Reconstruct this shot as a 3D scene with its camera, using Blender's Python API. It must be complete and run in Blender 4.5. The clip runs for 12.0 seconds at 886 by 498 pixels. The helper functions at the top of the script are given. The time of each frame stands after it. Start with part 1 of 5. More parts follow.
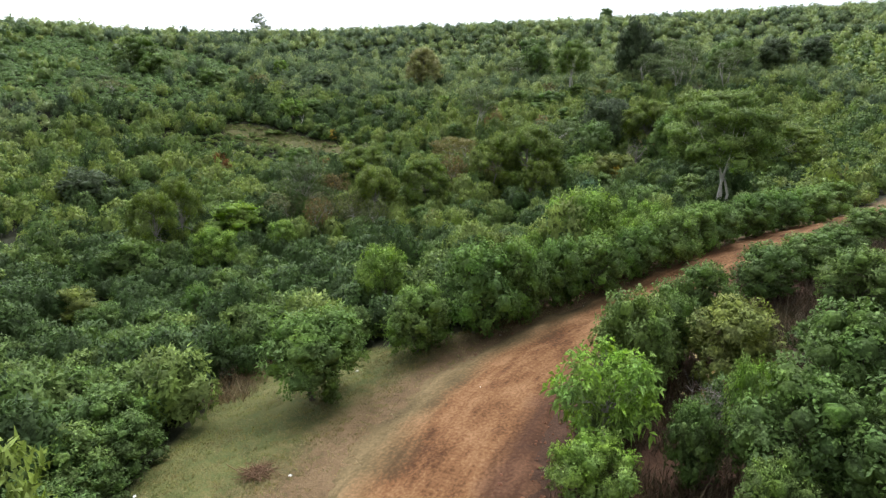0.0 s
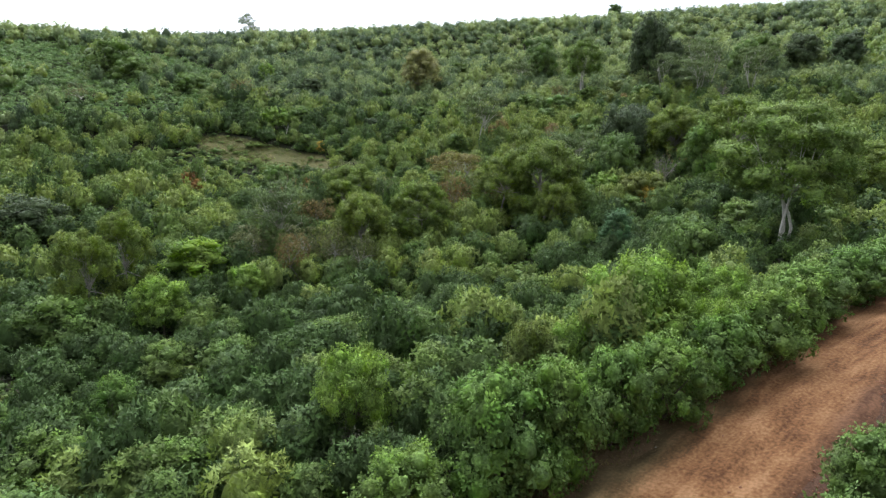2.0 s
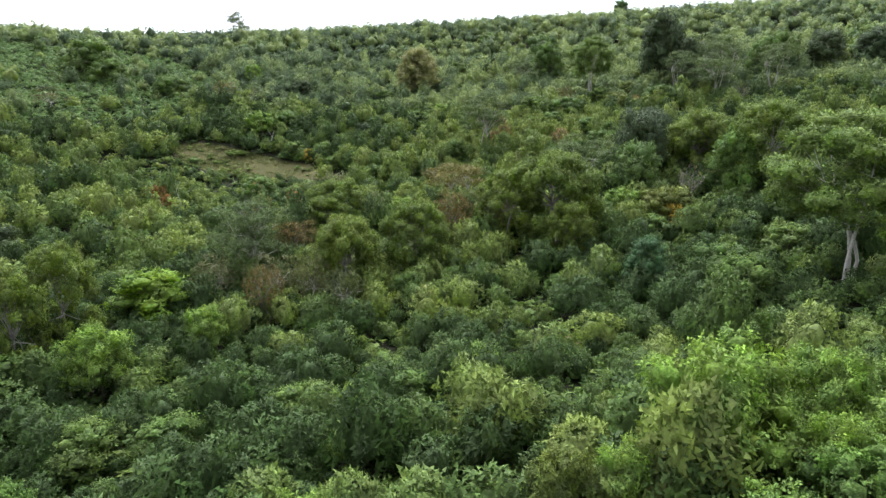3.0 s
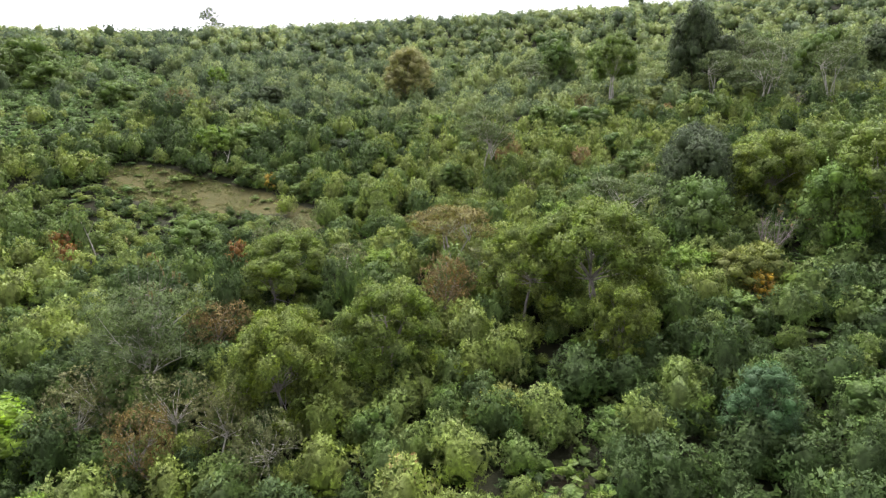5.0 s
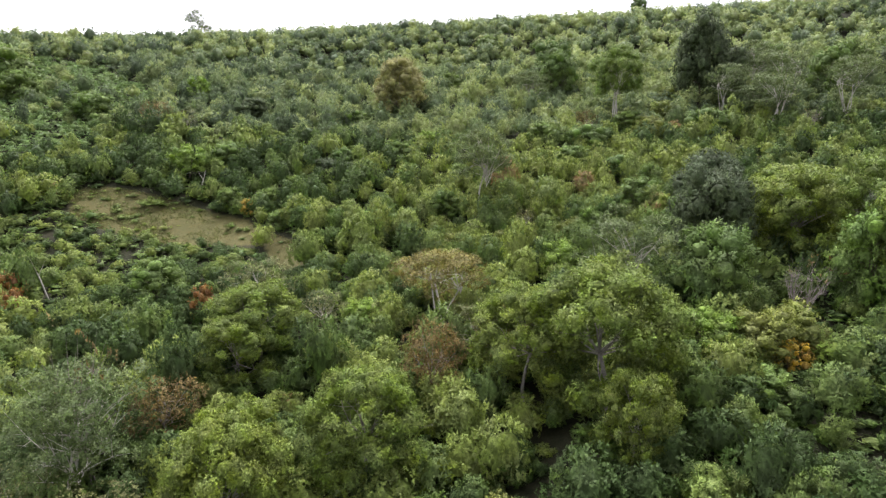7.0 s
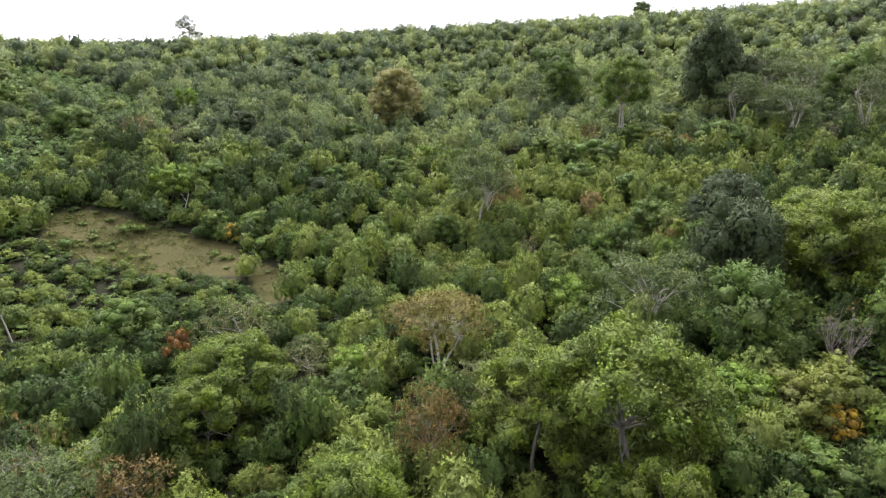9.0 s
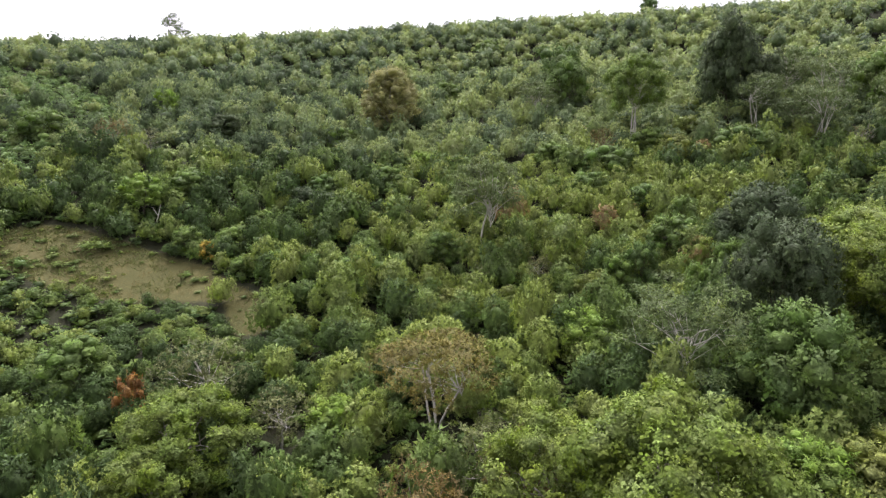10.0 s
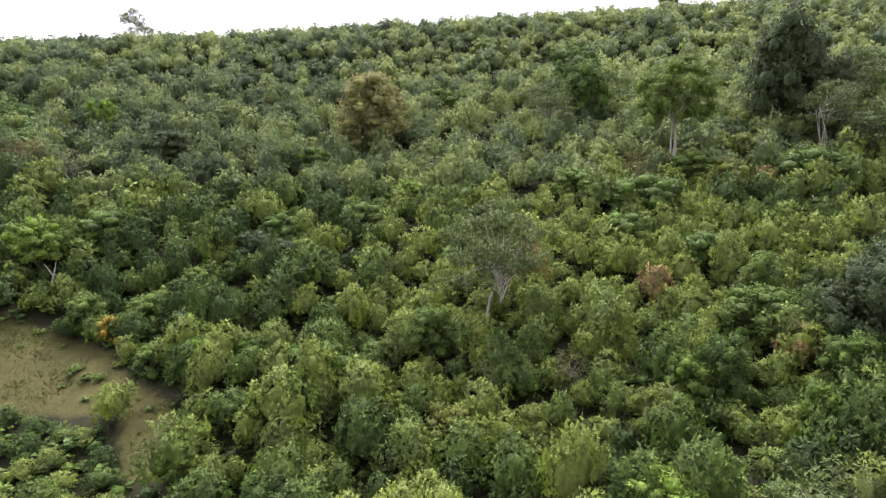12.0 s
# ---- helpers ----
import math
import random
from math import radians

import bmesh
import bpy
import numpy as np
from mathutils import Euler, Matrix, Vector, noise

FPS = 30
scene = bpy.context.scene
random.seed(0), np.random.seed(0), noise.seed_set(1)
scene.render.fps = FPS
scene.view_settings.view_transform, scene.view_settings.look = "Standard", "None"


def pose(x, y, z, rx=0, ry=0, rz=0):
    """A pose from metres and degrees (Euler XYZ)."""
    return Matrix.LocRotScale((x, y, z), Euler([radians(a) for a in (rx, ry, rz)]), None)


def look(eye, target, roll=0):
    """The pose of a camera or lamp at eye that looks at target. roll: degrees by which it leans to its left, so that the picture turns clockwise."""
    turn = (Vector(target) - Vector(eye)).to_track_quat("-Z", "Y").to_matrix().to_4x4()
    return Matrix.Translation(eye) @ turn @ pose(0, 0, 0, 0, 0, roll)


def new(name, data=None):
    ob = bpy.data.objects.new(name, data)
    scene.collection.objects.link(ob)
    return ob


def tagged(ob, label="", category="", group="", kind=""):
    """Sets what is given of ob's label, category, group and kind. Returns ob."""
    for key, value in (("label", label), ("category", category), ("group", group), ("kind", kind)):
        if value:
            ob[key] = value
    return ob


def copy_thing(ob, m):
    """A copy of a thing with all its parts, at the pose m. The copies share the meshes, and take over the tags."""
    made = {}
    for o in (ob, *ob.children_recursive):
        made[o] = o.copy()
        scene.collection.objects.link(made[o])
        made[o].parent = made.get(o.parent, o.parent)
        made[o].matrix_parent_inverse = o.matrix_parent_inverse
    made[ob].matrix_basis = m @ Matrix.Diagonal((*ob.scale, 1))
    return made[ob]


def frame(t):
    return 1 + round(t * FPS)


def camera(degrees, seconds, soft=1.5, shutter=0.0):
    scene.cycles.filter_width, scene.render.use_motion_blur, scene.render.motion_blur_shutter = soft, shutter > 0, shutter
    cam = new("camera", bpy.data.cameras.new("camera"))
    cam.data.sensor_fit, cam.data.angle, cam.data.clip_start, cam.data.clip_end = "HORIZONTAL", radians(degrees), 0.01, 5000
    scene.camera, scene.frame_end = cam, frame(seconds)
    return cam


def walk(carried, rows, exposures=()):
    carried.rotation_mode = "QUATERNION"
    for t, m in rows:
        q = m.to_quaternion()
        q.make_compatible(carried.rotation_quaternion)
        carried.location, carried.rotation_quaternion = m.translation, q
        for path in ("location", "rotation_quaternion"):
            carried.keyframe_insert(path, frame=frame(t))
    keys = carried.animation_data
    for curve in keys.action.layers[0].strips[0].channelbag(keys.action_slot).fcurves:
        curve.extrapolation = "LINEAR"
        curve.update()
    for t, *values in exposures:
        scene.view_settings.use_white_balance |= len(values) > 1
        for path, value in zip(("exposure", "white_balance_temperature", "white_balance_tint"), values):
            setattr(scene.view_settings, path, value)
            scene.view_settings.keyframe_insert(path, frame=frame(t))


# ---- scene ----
cam = camera(74.0, 12.0, soft=1.35)
PATH = [
    (0, (0.000, 0.000, 13.363), (-0.102, 9.814, 11.445), 0.81),
    (0.5, (-0.029, 2.558, 13.782), (-0.141, 12.372, 11.865), 0.60),
    (1, (-0.081, 6.013, 14.426), (-0.194, 15.826, 12.504), 0.50),
    (1.5, (-0.077, 10.169, 15.158), (-0.196, 19.981, 13.232), 0.36),
    (2, (-0.040, 14.914, 15.933), (-0.165, 24.725, 13.998), 0.23),
    (2.5, (0.017, 20.186, 16.681), (-0.109, 29.996, 14.742), 0.11),
    (4.5, (0.355, 43.857, 19.752), (0.233, 53.660, 17.780), -0.34),
    (5, (0.550, 49.520, 20.931), (0.446, 59.321, 18.951), -0.22),
    (5.5, (0.789, 53.703, 21.675), (0.708, 63.503, 19.688), -0.07),
    (6, (1.084, 56.349, 22.238), (1.022, 66.147, 20.242), 0.01),
    (6.5, (1.273, 57.458, 22.950), (1.222, 67.254, 20.943), 0.06),
    (7, (1.332, 57.531, 24.633), (1.280, 67.324, 22.610), 0.08),
    (9, (1.384, 63.657, 27.268), (1.347, 73.450, 25.243), -0.20),
    (9.5, (1.442, 67.629, 27.646), (1.412, 77.421, 25.617), -0.23),
    (10, (1.546, 72.226, 28.119), (1.523, 82.017, 26.086), -0.26),
    (10.5, (1.673, 77.309, 28.703), (1.654, 87.099, 26.665), -0.30),
    (11, (1.798, 82.815, 29.351), (1.789, 92.604, 27.306), -0.36),
    (11.5, (1.912, 88.629, 30.333), (1.912, 98.412, 28.263), -0.44),
    (12, (2.043, 93.570, 31.235), (2.072, 103.354, 29.172), -0.34),
]
EXPOSURE = [(0.0, 1.24, 5950, 8), (2.5, 1.34, 5800, 8), (4.5, 1.64, 6150, 17), (7.0, 1.64, 6200, 19), (9.0, 1.5, 6200, 20), (12.0, 1.45, 6200, 21)]
walk(cam, [(t, look(eye, target, roll)) for t, eye, target, roll in PATH], EXPOSURE)

# ---- sky, sun and exposure ----
SUN_HEIGHT, SUN_TURN = radians(58), radians(-35)
world = bpy.data.worlds.new("overcast_sky")
scene.world = world
world.use_nodes = True
wn = world.node_tree.nodes
wl = world.node_tree.links
sky = wn.new("ShaderNodeTexSky")
sky.sky_type = "NISHITA"
sky.sun_disc = False
sky.sun_elevation, sky.sun_rotation = SUN_HEIGHT, SUN_TURN
sky.air_density, sky.dust_density, sky.ozone_density = 1.0, 5.0, 1.0
cloud = wn.new("ShaderNodeHueSaturation")
cloud.inputs["Saturation"].default_value = 0.12
wl.new(sky.outputs["Color"], cloud.inputs["Color"])
wl.new(cloud.outputs["Color"], wn["Background"].inputs["Color"])
wn["Background"].inputs["Strength"].default_value = 0.15
sun_data = bpy.data.lights.new("sun", "SUN")
sun_data.energy, sun_data.angle, sun_data.color = 1.5, radians(14), (1.0, 0.97, 0.92)
sun = new("sun", sun_data)
sun.matrix_world = look((0, 0, 90), (0 - math.sin(SUN_TURN) * -40, 40 * -math.cos(SUN_TURN), 90 - 40 * math.tan(SUN_HEIGHT)))


# ---- materials ----
def material(name):
    m = bpy.data.materials.new(name)
    m.use_nodes = True
    m.node_tree.nodes.remove(m.node_tree.nodes["Principled BSDF"])
    return m, m.node_tree.nodes, m.node_tree.links


def ramp(nodes, stops):
    r = nodes.new("ShaderNodeValToRGB")
    while len(r.color_ramp.elements) < len(stops):
        r.color_ramp.elements.new(0.5)
    for e, (at, c) in zip(r.color_ramp.elements, stops):
        e.position, e.color = at, (*c, 1)
    return r


def foliage(name, stops, by="object", rough=0.55, clear=0.26, spread=0.26):
    """Leaves: the hue goes by the plant, the brightness by the leaf and by clumps."""
    m, n, l = material(name)
    if by == "object":
        src = n.new("ShaderNodeObjectInfo").outputs["Random"]
    else:
        at = n.new("ShaderNodeAttribute")
        at.attribute_name = "tone"
        src = at.outputs["Fac"]
        if by == "plant and tone":
            own = n.new("ShaderNodeSeparateColor")
            l.new(n.new("ShaderNodeObjectInfo").outputs["Color"], own.inputs["Color"])
            total = n.new("ShaderNodeMath")
            l.new(own.outputs["Red"], total.inputs[0])
            l.new(src, total.inputs[1])
            src = total.outputs["Value"]
    hue = ramp(n, [(at, (r * 1.04, g, b)) for at, (r, g, b) in stops])
    l.new(src, hue.inputs["Fac"])
    geo = n.new("ShaderNodeNewGeometry")
    leaf = n.new("ShaderNodeMapRange")
    leaf.inputs["To Min"].default_value, leaf.inputs["To Max"].default_value = 1 - spread, 1 + spread
    l.new(geo.outputs["Random Per Island"], leaf.inputs["Value"])
    co = n.new("ShaderNodeTexCoord")
    clump = n.new("ShaderNodeTexNoise")
    clump.inputs["Scale"].default_value, clump.inputs["Detail"].default_value = 1.1, 3
    l.new(co.outputs["Object"], clump.inputs["Vector"])
    cr = n.new("ShaderNodeMapRange")
    cr.inputs["From Min"].default_value, cr.inputs["From Max"].default_value = 0.3, 0.7
    cr.inputs["To Min"].default_value, cr.inputs["To Max"].default_value = 0.8, 1.2
    l.new(clump.outputs["Fac"], cr.inputs["Value"])
    mul = n.new("ShaderNodeMath")
    mul.operation = "MULTIPLY"
    l.new(leaf.outputs["Result"], mul.inputs[0])
    l.new(cr.outputs["Result"], mul.inputs[1])
    cell = n.new("ShaderNodeTexVoronoi")
    cell.inputs["Scale"].default_value = 5.5
    l.new(co.outputs["Object"], cell.inputs["Vector"])
    grain = n.new("ShaderNodeTexNoise")
    grain.inputs["Scale"].default_value, grain.inputs["Detail"].default_value = 7, 3
    l.new(co.outputs["Object"], grain.inputs["Vector"])
    gr = n.new("ShaderNodeMapRange")
    gr.inputs["From Min"].default_value, gr.inputs["From Max"].default_value = 0.34, 0.66
    gr.inputs["To Min"].default_value, gr.inputs["To Max"].default_value = 0.68, 1.32
    l.new(grain.outputs["Fac"], gr.inputs["Value"])
    tuft = n.new("ShaderNodeAttribute")
    tuft.attribute_name = "tuft"
    each = n.new("ShaderNodeMapRange")
    each.inputs["From Min"].default_value, each.inputs["From Max"].default_value = -1.5, 1.5
    each.inputs["To Min"].default_value, each.inputs["To Max"].default_value = 0.66, 1.34
    l.new(tuft.outputs["Fac"], each.inputs["Value"])
    whole = n.new("ShaderNodeMath")
    whole.operation = "MULTIPLY"
    l.new(mul.outputs["Value"], whole.inputs[0])
    l.new(each.outputs["Result"], whole.inputs[1])
    both = n.new("ShaderNodeMath")
    both.operation = "MULTIPLY"
    l.new(whole.outputs["Value"], both.inputs[0])
    l.new(gr.outputs["Result"], both.inputs[1])
    relief = n.new("ShaderNodeBump")
    relief.invert = True
    relief.inputs["Strength"].default_value, relief.inputs["Distance"].default_value = 0.6, 0.12
    uneven = n.new("ShaderNodeMath")
    uneven.operation = "SUBTRACT"
    l.new(cell.outputs["Distance"], uneven.inputs[0])
    l.new(grain.outputs["Fac"], uneven.inputs[1])
    l.new(uneven.outputs["Value"], relief.inputs["Height"])
    hsv = n.new("ShaderNodeHueSaturation")
    l.new(hue.outputs["Color"], hsv.inputs["Color"])
    l.new(both.outputs["Value"], hsv.inputs["Value"])
    for size, key, low, high in ((0.55, "Hue", 0.487, 0.509), (0.8, "Saturation", 0.86, 1.12)):
        wide = n.new("ShaderNodeTexNoise")
        wide.inputs["Scale"].default_value, wide.inputs["Detail"].default_value = size, 2
        l.new(co.outputs["Object"], wide.inputs["Vector"])
        span = n.new("ShaderNodeMapRange")
        span.inputs["From Min"].default_value, span.inputs["From Max"].default_value = 0.32, 0.68
        span.inputs["To Min"].default_value, span.inputs["To Max"].default_value = low, high
        l.new(wide.outputs["Fac"], span.inputs["Value"])
        l.new(span.outputs["Result"], hsv.inputs[key])
    b = n.new("ShaderNodeBsdfPrincipled")
    b.inputs["Roughness"].default_value = rough
    b.inputs["Specular IOR Level"].default_value = 0.1
    l.new(relief.outputs["Normal"], b.inputs["Normal"])
    l.new(hsv.outputs["Color"], b.inputs["Base Color"])
    t = n.new("ShaderNodeBsdfTranslucent")
    l.new(hsv.outputs["Color"], t.inputs["Color"])
    mix = n.new("ShaderNodeMixShader")
    mix.inputs["Fac"].default_value = clear
    l.new(b.outputs["BSDF"], mix.inputs[1])
    l.new(t.outputs["BSDF"], mix.inputs[2])
    l.new(mix.outputs["Shader"], n["Material Output"].inputs["Surface"])
    return m


def rough_surface(name, stops, scale, fine, bump, rough=0.9, depth=0.1):
    """Two scales of noise through a colour ramp, with relief."""
    m, n, l = material(name)
    co = n.new("ShaderNodeTexCoord")
    a = n.new("ShaderNodeTexNoise")
    a.inputs["Scale"].default_value, a.inputs["Detail"].default_value = scale, 4
    c = n.new("ShaderNodeTexNoise")
    c.inputs["Scale"].default_value, c.inputs["Detail"].default_value = fine, 6
    for q in (a, c):
        l.new(co.outputs["Object"], q.inputs["Vector"])
    mx = n.new("ShaderNodeMix")
    mx.inputs["Factor"].default_value = 0.5
    l.new(a.outputs["Fac"], mx.inputs["A"])
    l.new(c.outputs["Fac"], mx.inputs["B"])
    r = ramp(n, stops)
    l.new(mx.outputs["Result"], r.inputs["Fac"])
    bp = n.new("ShaderNodeBump")
    bp.inputs["Strength"].default_value, bp.inputs["Distance"].default_value = bump, depth
    l.new(c.outputs["Fac"], bp.inputs["Height"])
    b = n.new("ShaderNodeBsdfPrincipled")
    b.inputs["Roughness"].default_value = rough
    b.inputs["Specular IOR Level"].default_value = 0.2
    l.new(r.outputs["Color"], b.inputs["Base Color"])
    l.new(bp.outputs["Normal"], b.inputs["Normal"])
    l.new(b.outputs["BSDF"], n["Material Output"].inputs["Surface"])
    return m


def ground_material():
    """Forest litter, meadow grass and bare red earth, laid out by the sheet's own fields."""
    m, n, l = material("ground_cover")
    co = n.new("ShaderNodeTexCoord")

    def noise_tex(scale, detail):
        q = n.new("ShaderNodeTexNoise")
        q.inputs["Scale"].default_value, q.inputs["Detail"].default_value = scale, detail
        l.new(co.outputs["Object"], q.inputs["Vector"])
        return q
    big, mid, fine = noise_tex(0.35, 5), noise_tex(1.6, 6), noise_tex(9, 6)

    def blend(a, b, w):
        q = n.new("ShaderNodeMix")
        q.inputs["Factor"].default_value = w
        l.new(a, q.inputs["A"])
        l.new(b, q.inputs["B"])
        return q.outputs["Result"]
    straw = noise_tex(28, 4)
    pat = blend(blend(blend(big.outputs["Fac"], mid.outputs["Fac"], 0.5), fine.outputs["Fac"], 0.4), straw.outputs["Fac"], 0.3)
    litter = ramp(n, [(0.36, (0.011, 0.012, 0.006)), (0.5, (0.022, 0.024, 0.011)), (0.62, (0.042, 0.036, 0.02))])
    grass = ramp(n, [(0.42, (0.042, 0.054, 0.013)), (0.5, (0.074, 0.079, 0.023)), (0.58, (0.122, 0.106, 0.04))])
    dry = ramp(n, [(0.38, (0.042, 0.046, 0.014)), (0.5, (0.074, 0.07, 0.024)), (0.62, (0.11, 0.094, 0.038))])
    earth = ramp(n, [(0.38, (0.018, 0.01, 0.006)), (0.5, (0.042, 0.021, 0.012)), (0.62, (0.085, 0.044, 0.025))])
    for r in (litter, grass, dry, earth):
        l.new(pat, r.inputs["Fac"])
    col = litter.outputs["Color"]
    worn = ramp(n, [(0.38, (0.055, 0.036, 0.018)), (0.5, (0.112, 0.072, 0.036)), (0.62, (0.165, 0.113, 0.062))])
    l.new(pat, worn.inputs["Fac"])
    for field, top in (("grass", grass), ("dry", dry), ("worn", worn), ("earth", earth)):
        at = n.new("ShaderNodeAttribute")
        at.attribute_name = field
        edge = n.new("ShaderNodeMath")
        edge.operation = "ADD"
        l.new(at.outputs["Fac"], edge.inputs[0])
        l.new(pat, edge.inputs[1])
        step = n.new("ShaderNodeMapRange")
        step.inputs["From Min"].default_value, step.inputs["From Max"].default_value = 0.85, 1.15
        l.new(edge.outputs["Value"], step.inputs["Value"])
        q = n.new("ShaderNodeMix")
        q.data_type = "RGBA"
        l.new(step.outputs["Result"], q.inputs["Factor"])
        l.new(col, q.inputs["A"])
        l.new(top.outputs["Color"], q.inputs["B"])
        col = q.outputs["Result"]
    bp = n.new("ShaderNodeBump")
    bp.inputs["Strength"].default_value, bp.inputs["Distance"].default_value = 0.7, 0.12
    l.new(blend(mid.outputs["Fac"], fine.outputs["Fac"], 0.6), bp.inputs["Height"])
    b = n.new("ShaderNodeBsdfPrincipled")
    b.inputs["Roughness"].default_value = 0.95
    b.inputs["Specular IOR Level"].default_value = 0.15
    l.new(col, b.inputs["Base Color"])
    l.new(bp.outputs["Normal"], b.inputs["Normal"])
    l.new(b.outputs["BSDF"], n["Material Output"].inputs["Surface"])
    return m


LEAF = {
    "dense": foliage("dense_green_leaves", [(0, (0.078, 0.128, 0.034)), (0.5, (0.1, 0.16, 0.04)), (1, (0.116, 0.172, 0.042))]),
    "light": foliage("fresh_green_leaves", [(0, (0.155, 0.25, 0.048)), (1, (0.185, 0.28, 0.053))], clear=0.32),
    "olive": foliage("olive_leaves", [(0, (0.112, 0.15, 0.036)), (1, (0.155, 0.185, 0.043))]),
    "broad": foliage("yellow_green_leaves", [(0, (0.114, 0.172, 0.035)), (1, (0.16, 0.214, 0.04))], clear=0.28),
    "white": foliage("layered_green_leaves", [(0, (0.122, 0.192, 0.043)), (1, (0.148, 0.215, 0.047))], clear=0.28),
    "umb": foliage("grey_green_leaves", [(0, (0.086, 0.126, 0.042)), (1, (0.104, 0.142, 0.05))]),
    "brown": foliage("brown_leaves", [(0, (0.145, 0.118, 0.042)), (1, (0.168, 0.13, 0.045))]),
    "yumb": foliage("brownish_olive_leaves", [(0, (0.14, 0.13, 0.036)), (1, (0.155, 0.142, 0.04))]),
    "drab": foliage("drab_olive_leaves", [(0, (0.12, 0.142, 0.055)), (1, (0.155, 0.162, 0.066))]),
    "tawny": foliage("tawny_leaves", [(0, (0.255, 0.262, 0.1)), (1, (0.265, 0.27, 0.102))], spread=0.12, clear=0.4),
    "fresh": foliage("bright_green_leaves", [(0, (0.097, 0.168, 0.038)), (1, (0.13, 0.2, 0.044))], clear=0.28),
    "dark": foliage("dark_blue_green_leaves", [(0, (0.062, 0.09, 0.042)), (1, (0.078, 0.108, 0.048))]),
    "conif": foliage("bluish_soft_leaves", [(0, (0.07, 0.135, 0.055)), (1, (0.08, 0.145, 0.06))]),
    "bigleaf": foliage("bright_compound_leaves", [(0, (0.16, 0.27, 0.045)), (1, (0.18, 0.3, 0.05))], clear=0.4),
    "rust": foliage("rust_red_leaves", [(0, (0.19, 0.105, 0.032)), (1, (0.23, 0.13, 0.04))]),
    "lime": foliage("lime_green_leaves", [(0, (0.145, 0.235, 0.03)), (1, (0.165, 0.25, 0.034))], clear=0.35),
    "yellow": foliage("yellow_leaves", [(0, (0.377, 0.304, 0.043)), (1, (0.435, 0.319, 0.058))]),
}
THICKET = foliage("thicket_leaves", [(0, (0.058, 0.098, 0.03)), (0.25, (0.1, 0.158, 0.04)), (0.5, (0.158, 0.222, 0.054)),
                                     (0.75, (0.188, 0.248, 0.056)), (0.92, (0.205, 0.275, 0.056)), (0.975, (0.23, 0.22, 0.08)), (1, (0.25, 0.18, 0.075))], by="plant and tone", spread=0.2)
# paler, bluer, flatter than the thicket: distance haze put into the leaf colour
HAZY_HILL_LEAVES = foliage("hazy_hill_leaves", [(0, (0.08, 0.12, 0.06)), (0.3, (0.14, 0.198, 0.085)), (0.6, (0.208, 0.275, 0.1)),
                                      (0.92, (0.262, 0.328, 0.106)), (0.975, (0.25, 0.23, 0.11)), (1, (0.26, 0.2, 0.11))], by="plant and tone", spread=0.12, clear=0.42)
FERN = foliage("fern_leaves", [(0, (0.115, 0.19, 0.062)), (1, (0.175, 0.265, 0.085))], by="tone")
BARK = {
    "brown": rough_surface("brown_bark", [(0.35, (0.05, 0.04, 0.03)), (0.65, (0.16, 0.13, 0.1))], 3, 18, 0.6),
    "pale": rough_surface("pale_bark", [(0.35, (0.27, 0.25, 0.21)), (0.65, (0.5, 0.47, 0.42))], 3, 18, 0.5),
    "ashen": rough_surface("ashen_bark", [(0.35, (0.15, 0.125, 0.115)), (0.65, (0.3, 0.255, 0.235))], 3, 18, 0.5),
    "grey": rough_surface("grey_bark", [(0.35, (0.16, 0.145, 0.13)), (0.65, (0.33, 0.3, 0.27))], 3, 18, 0.5),
}
GROUND = ground_material()


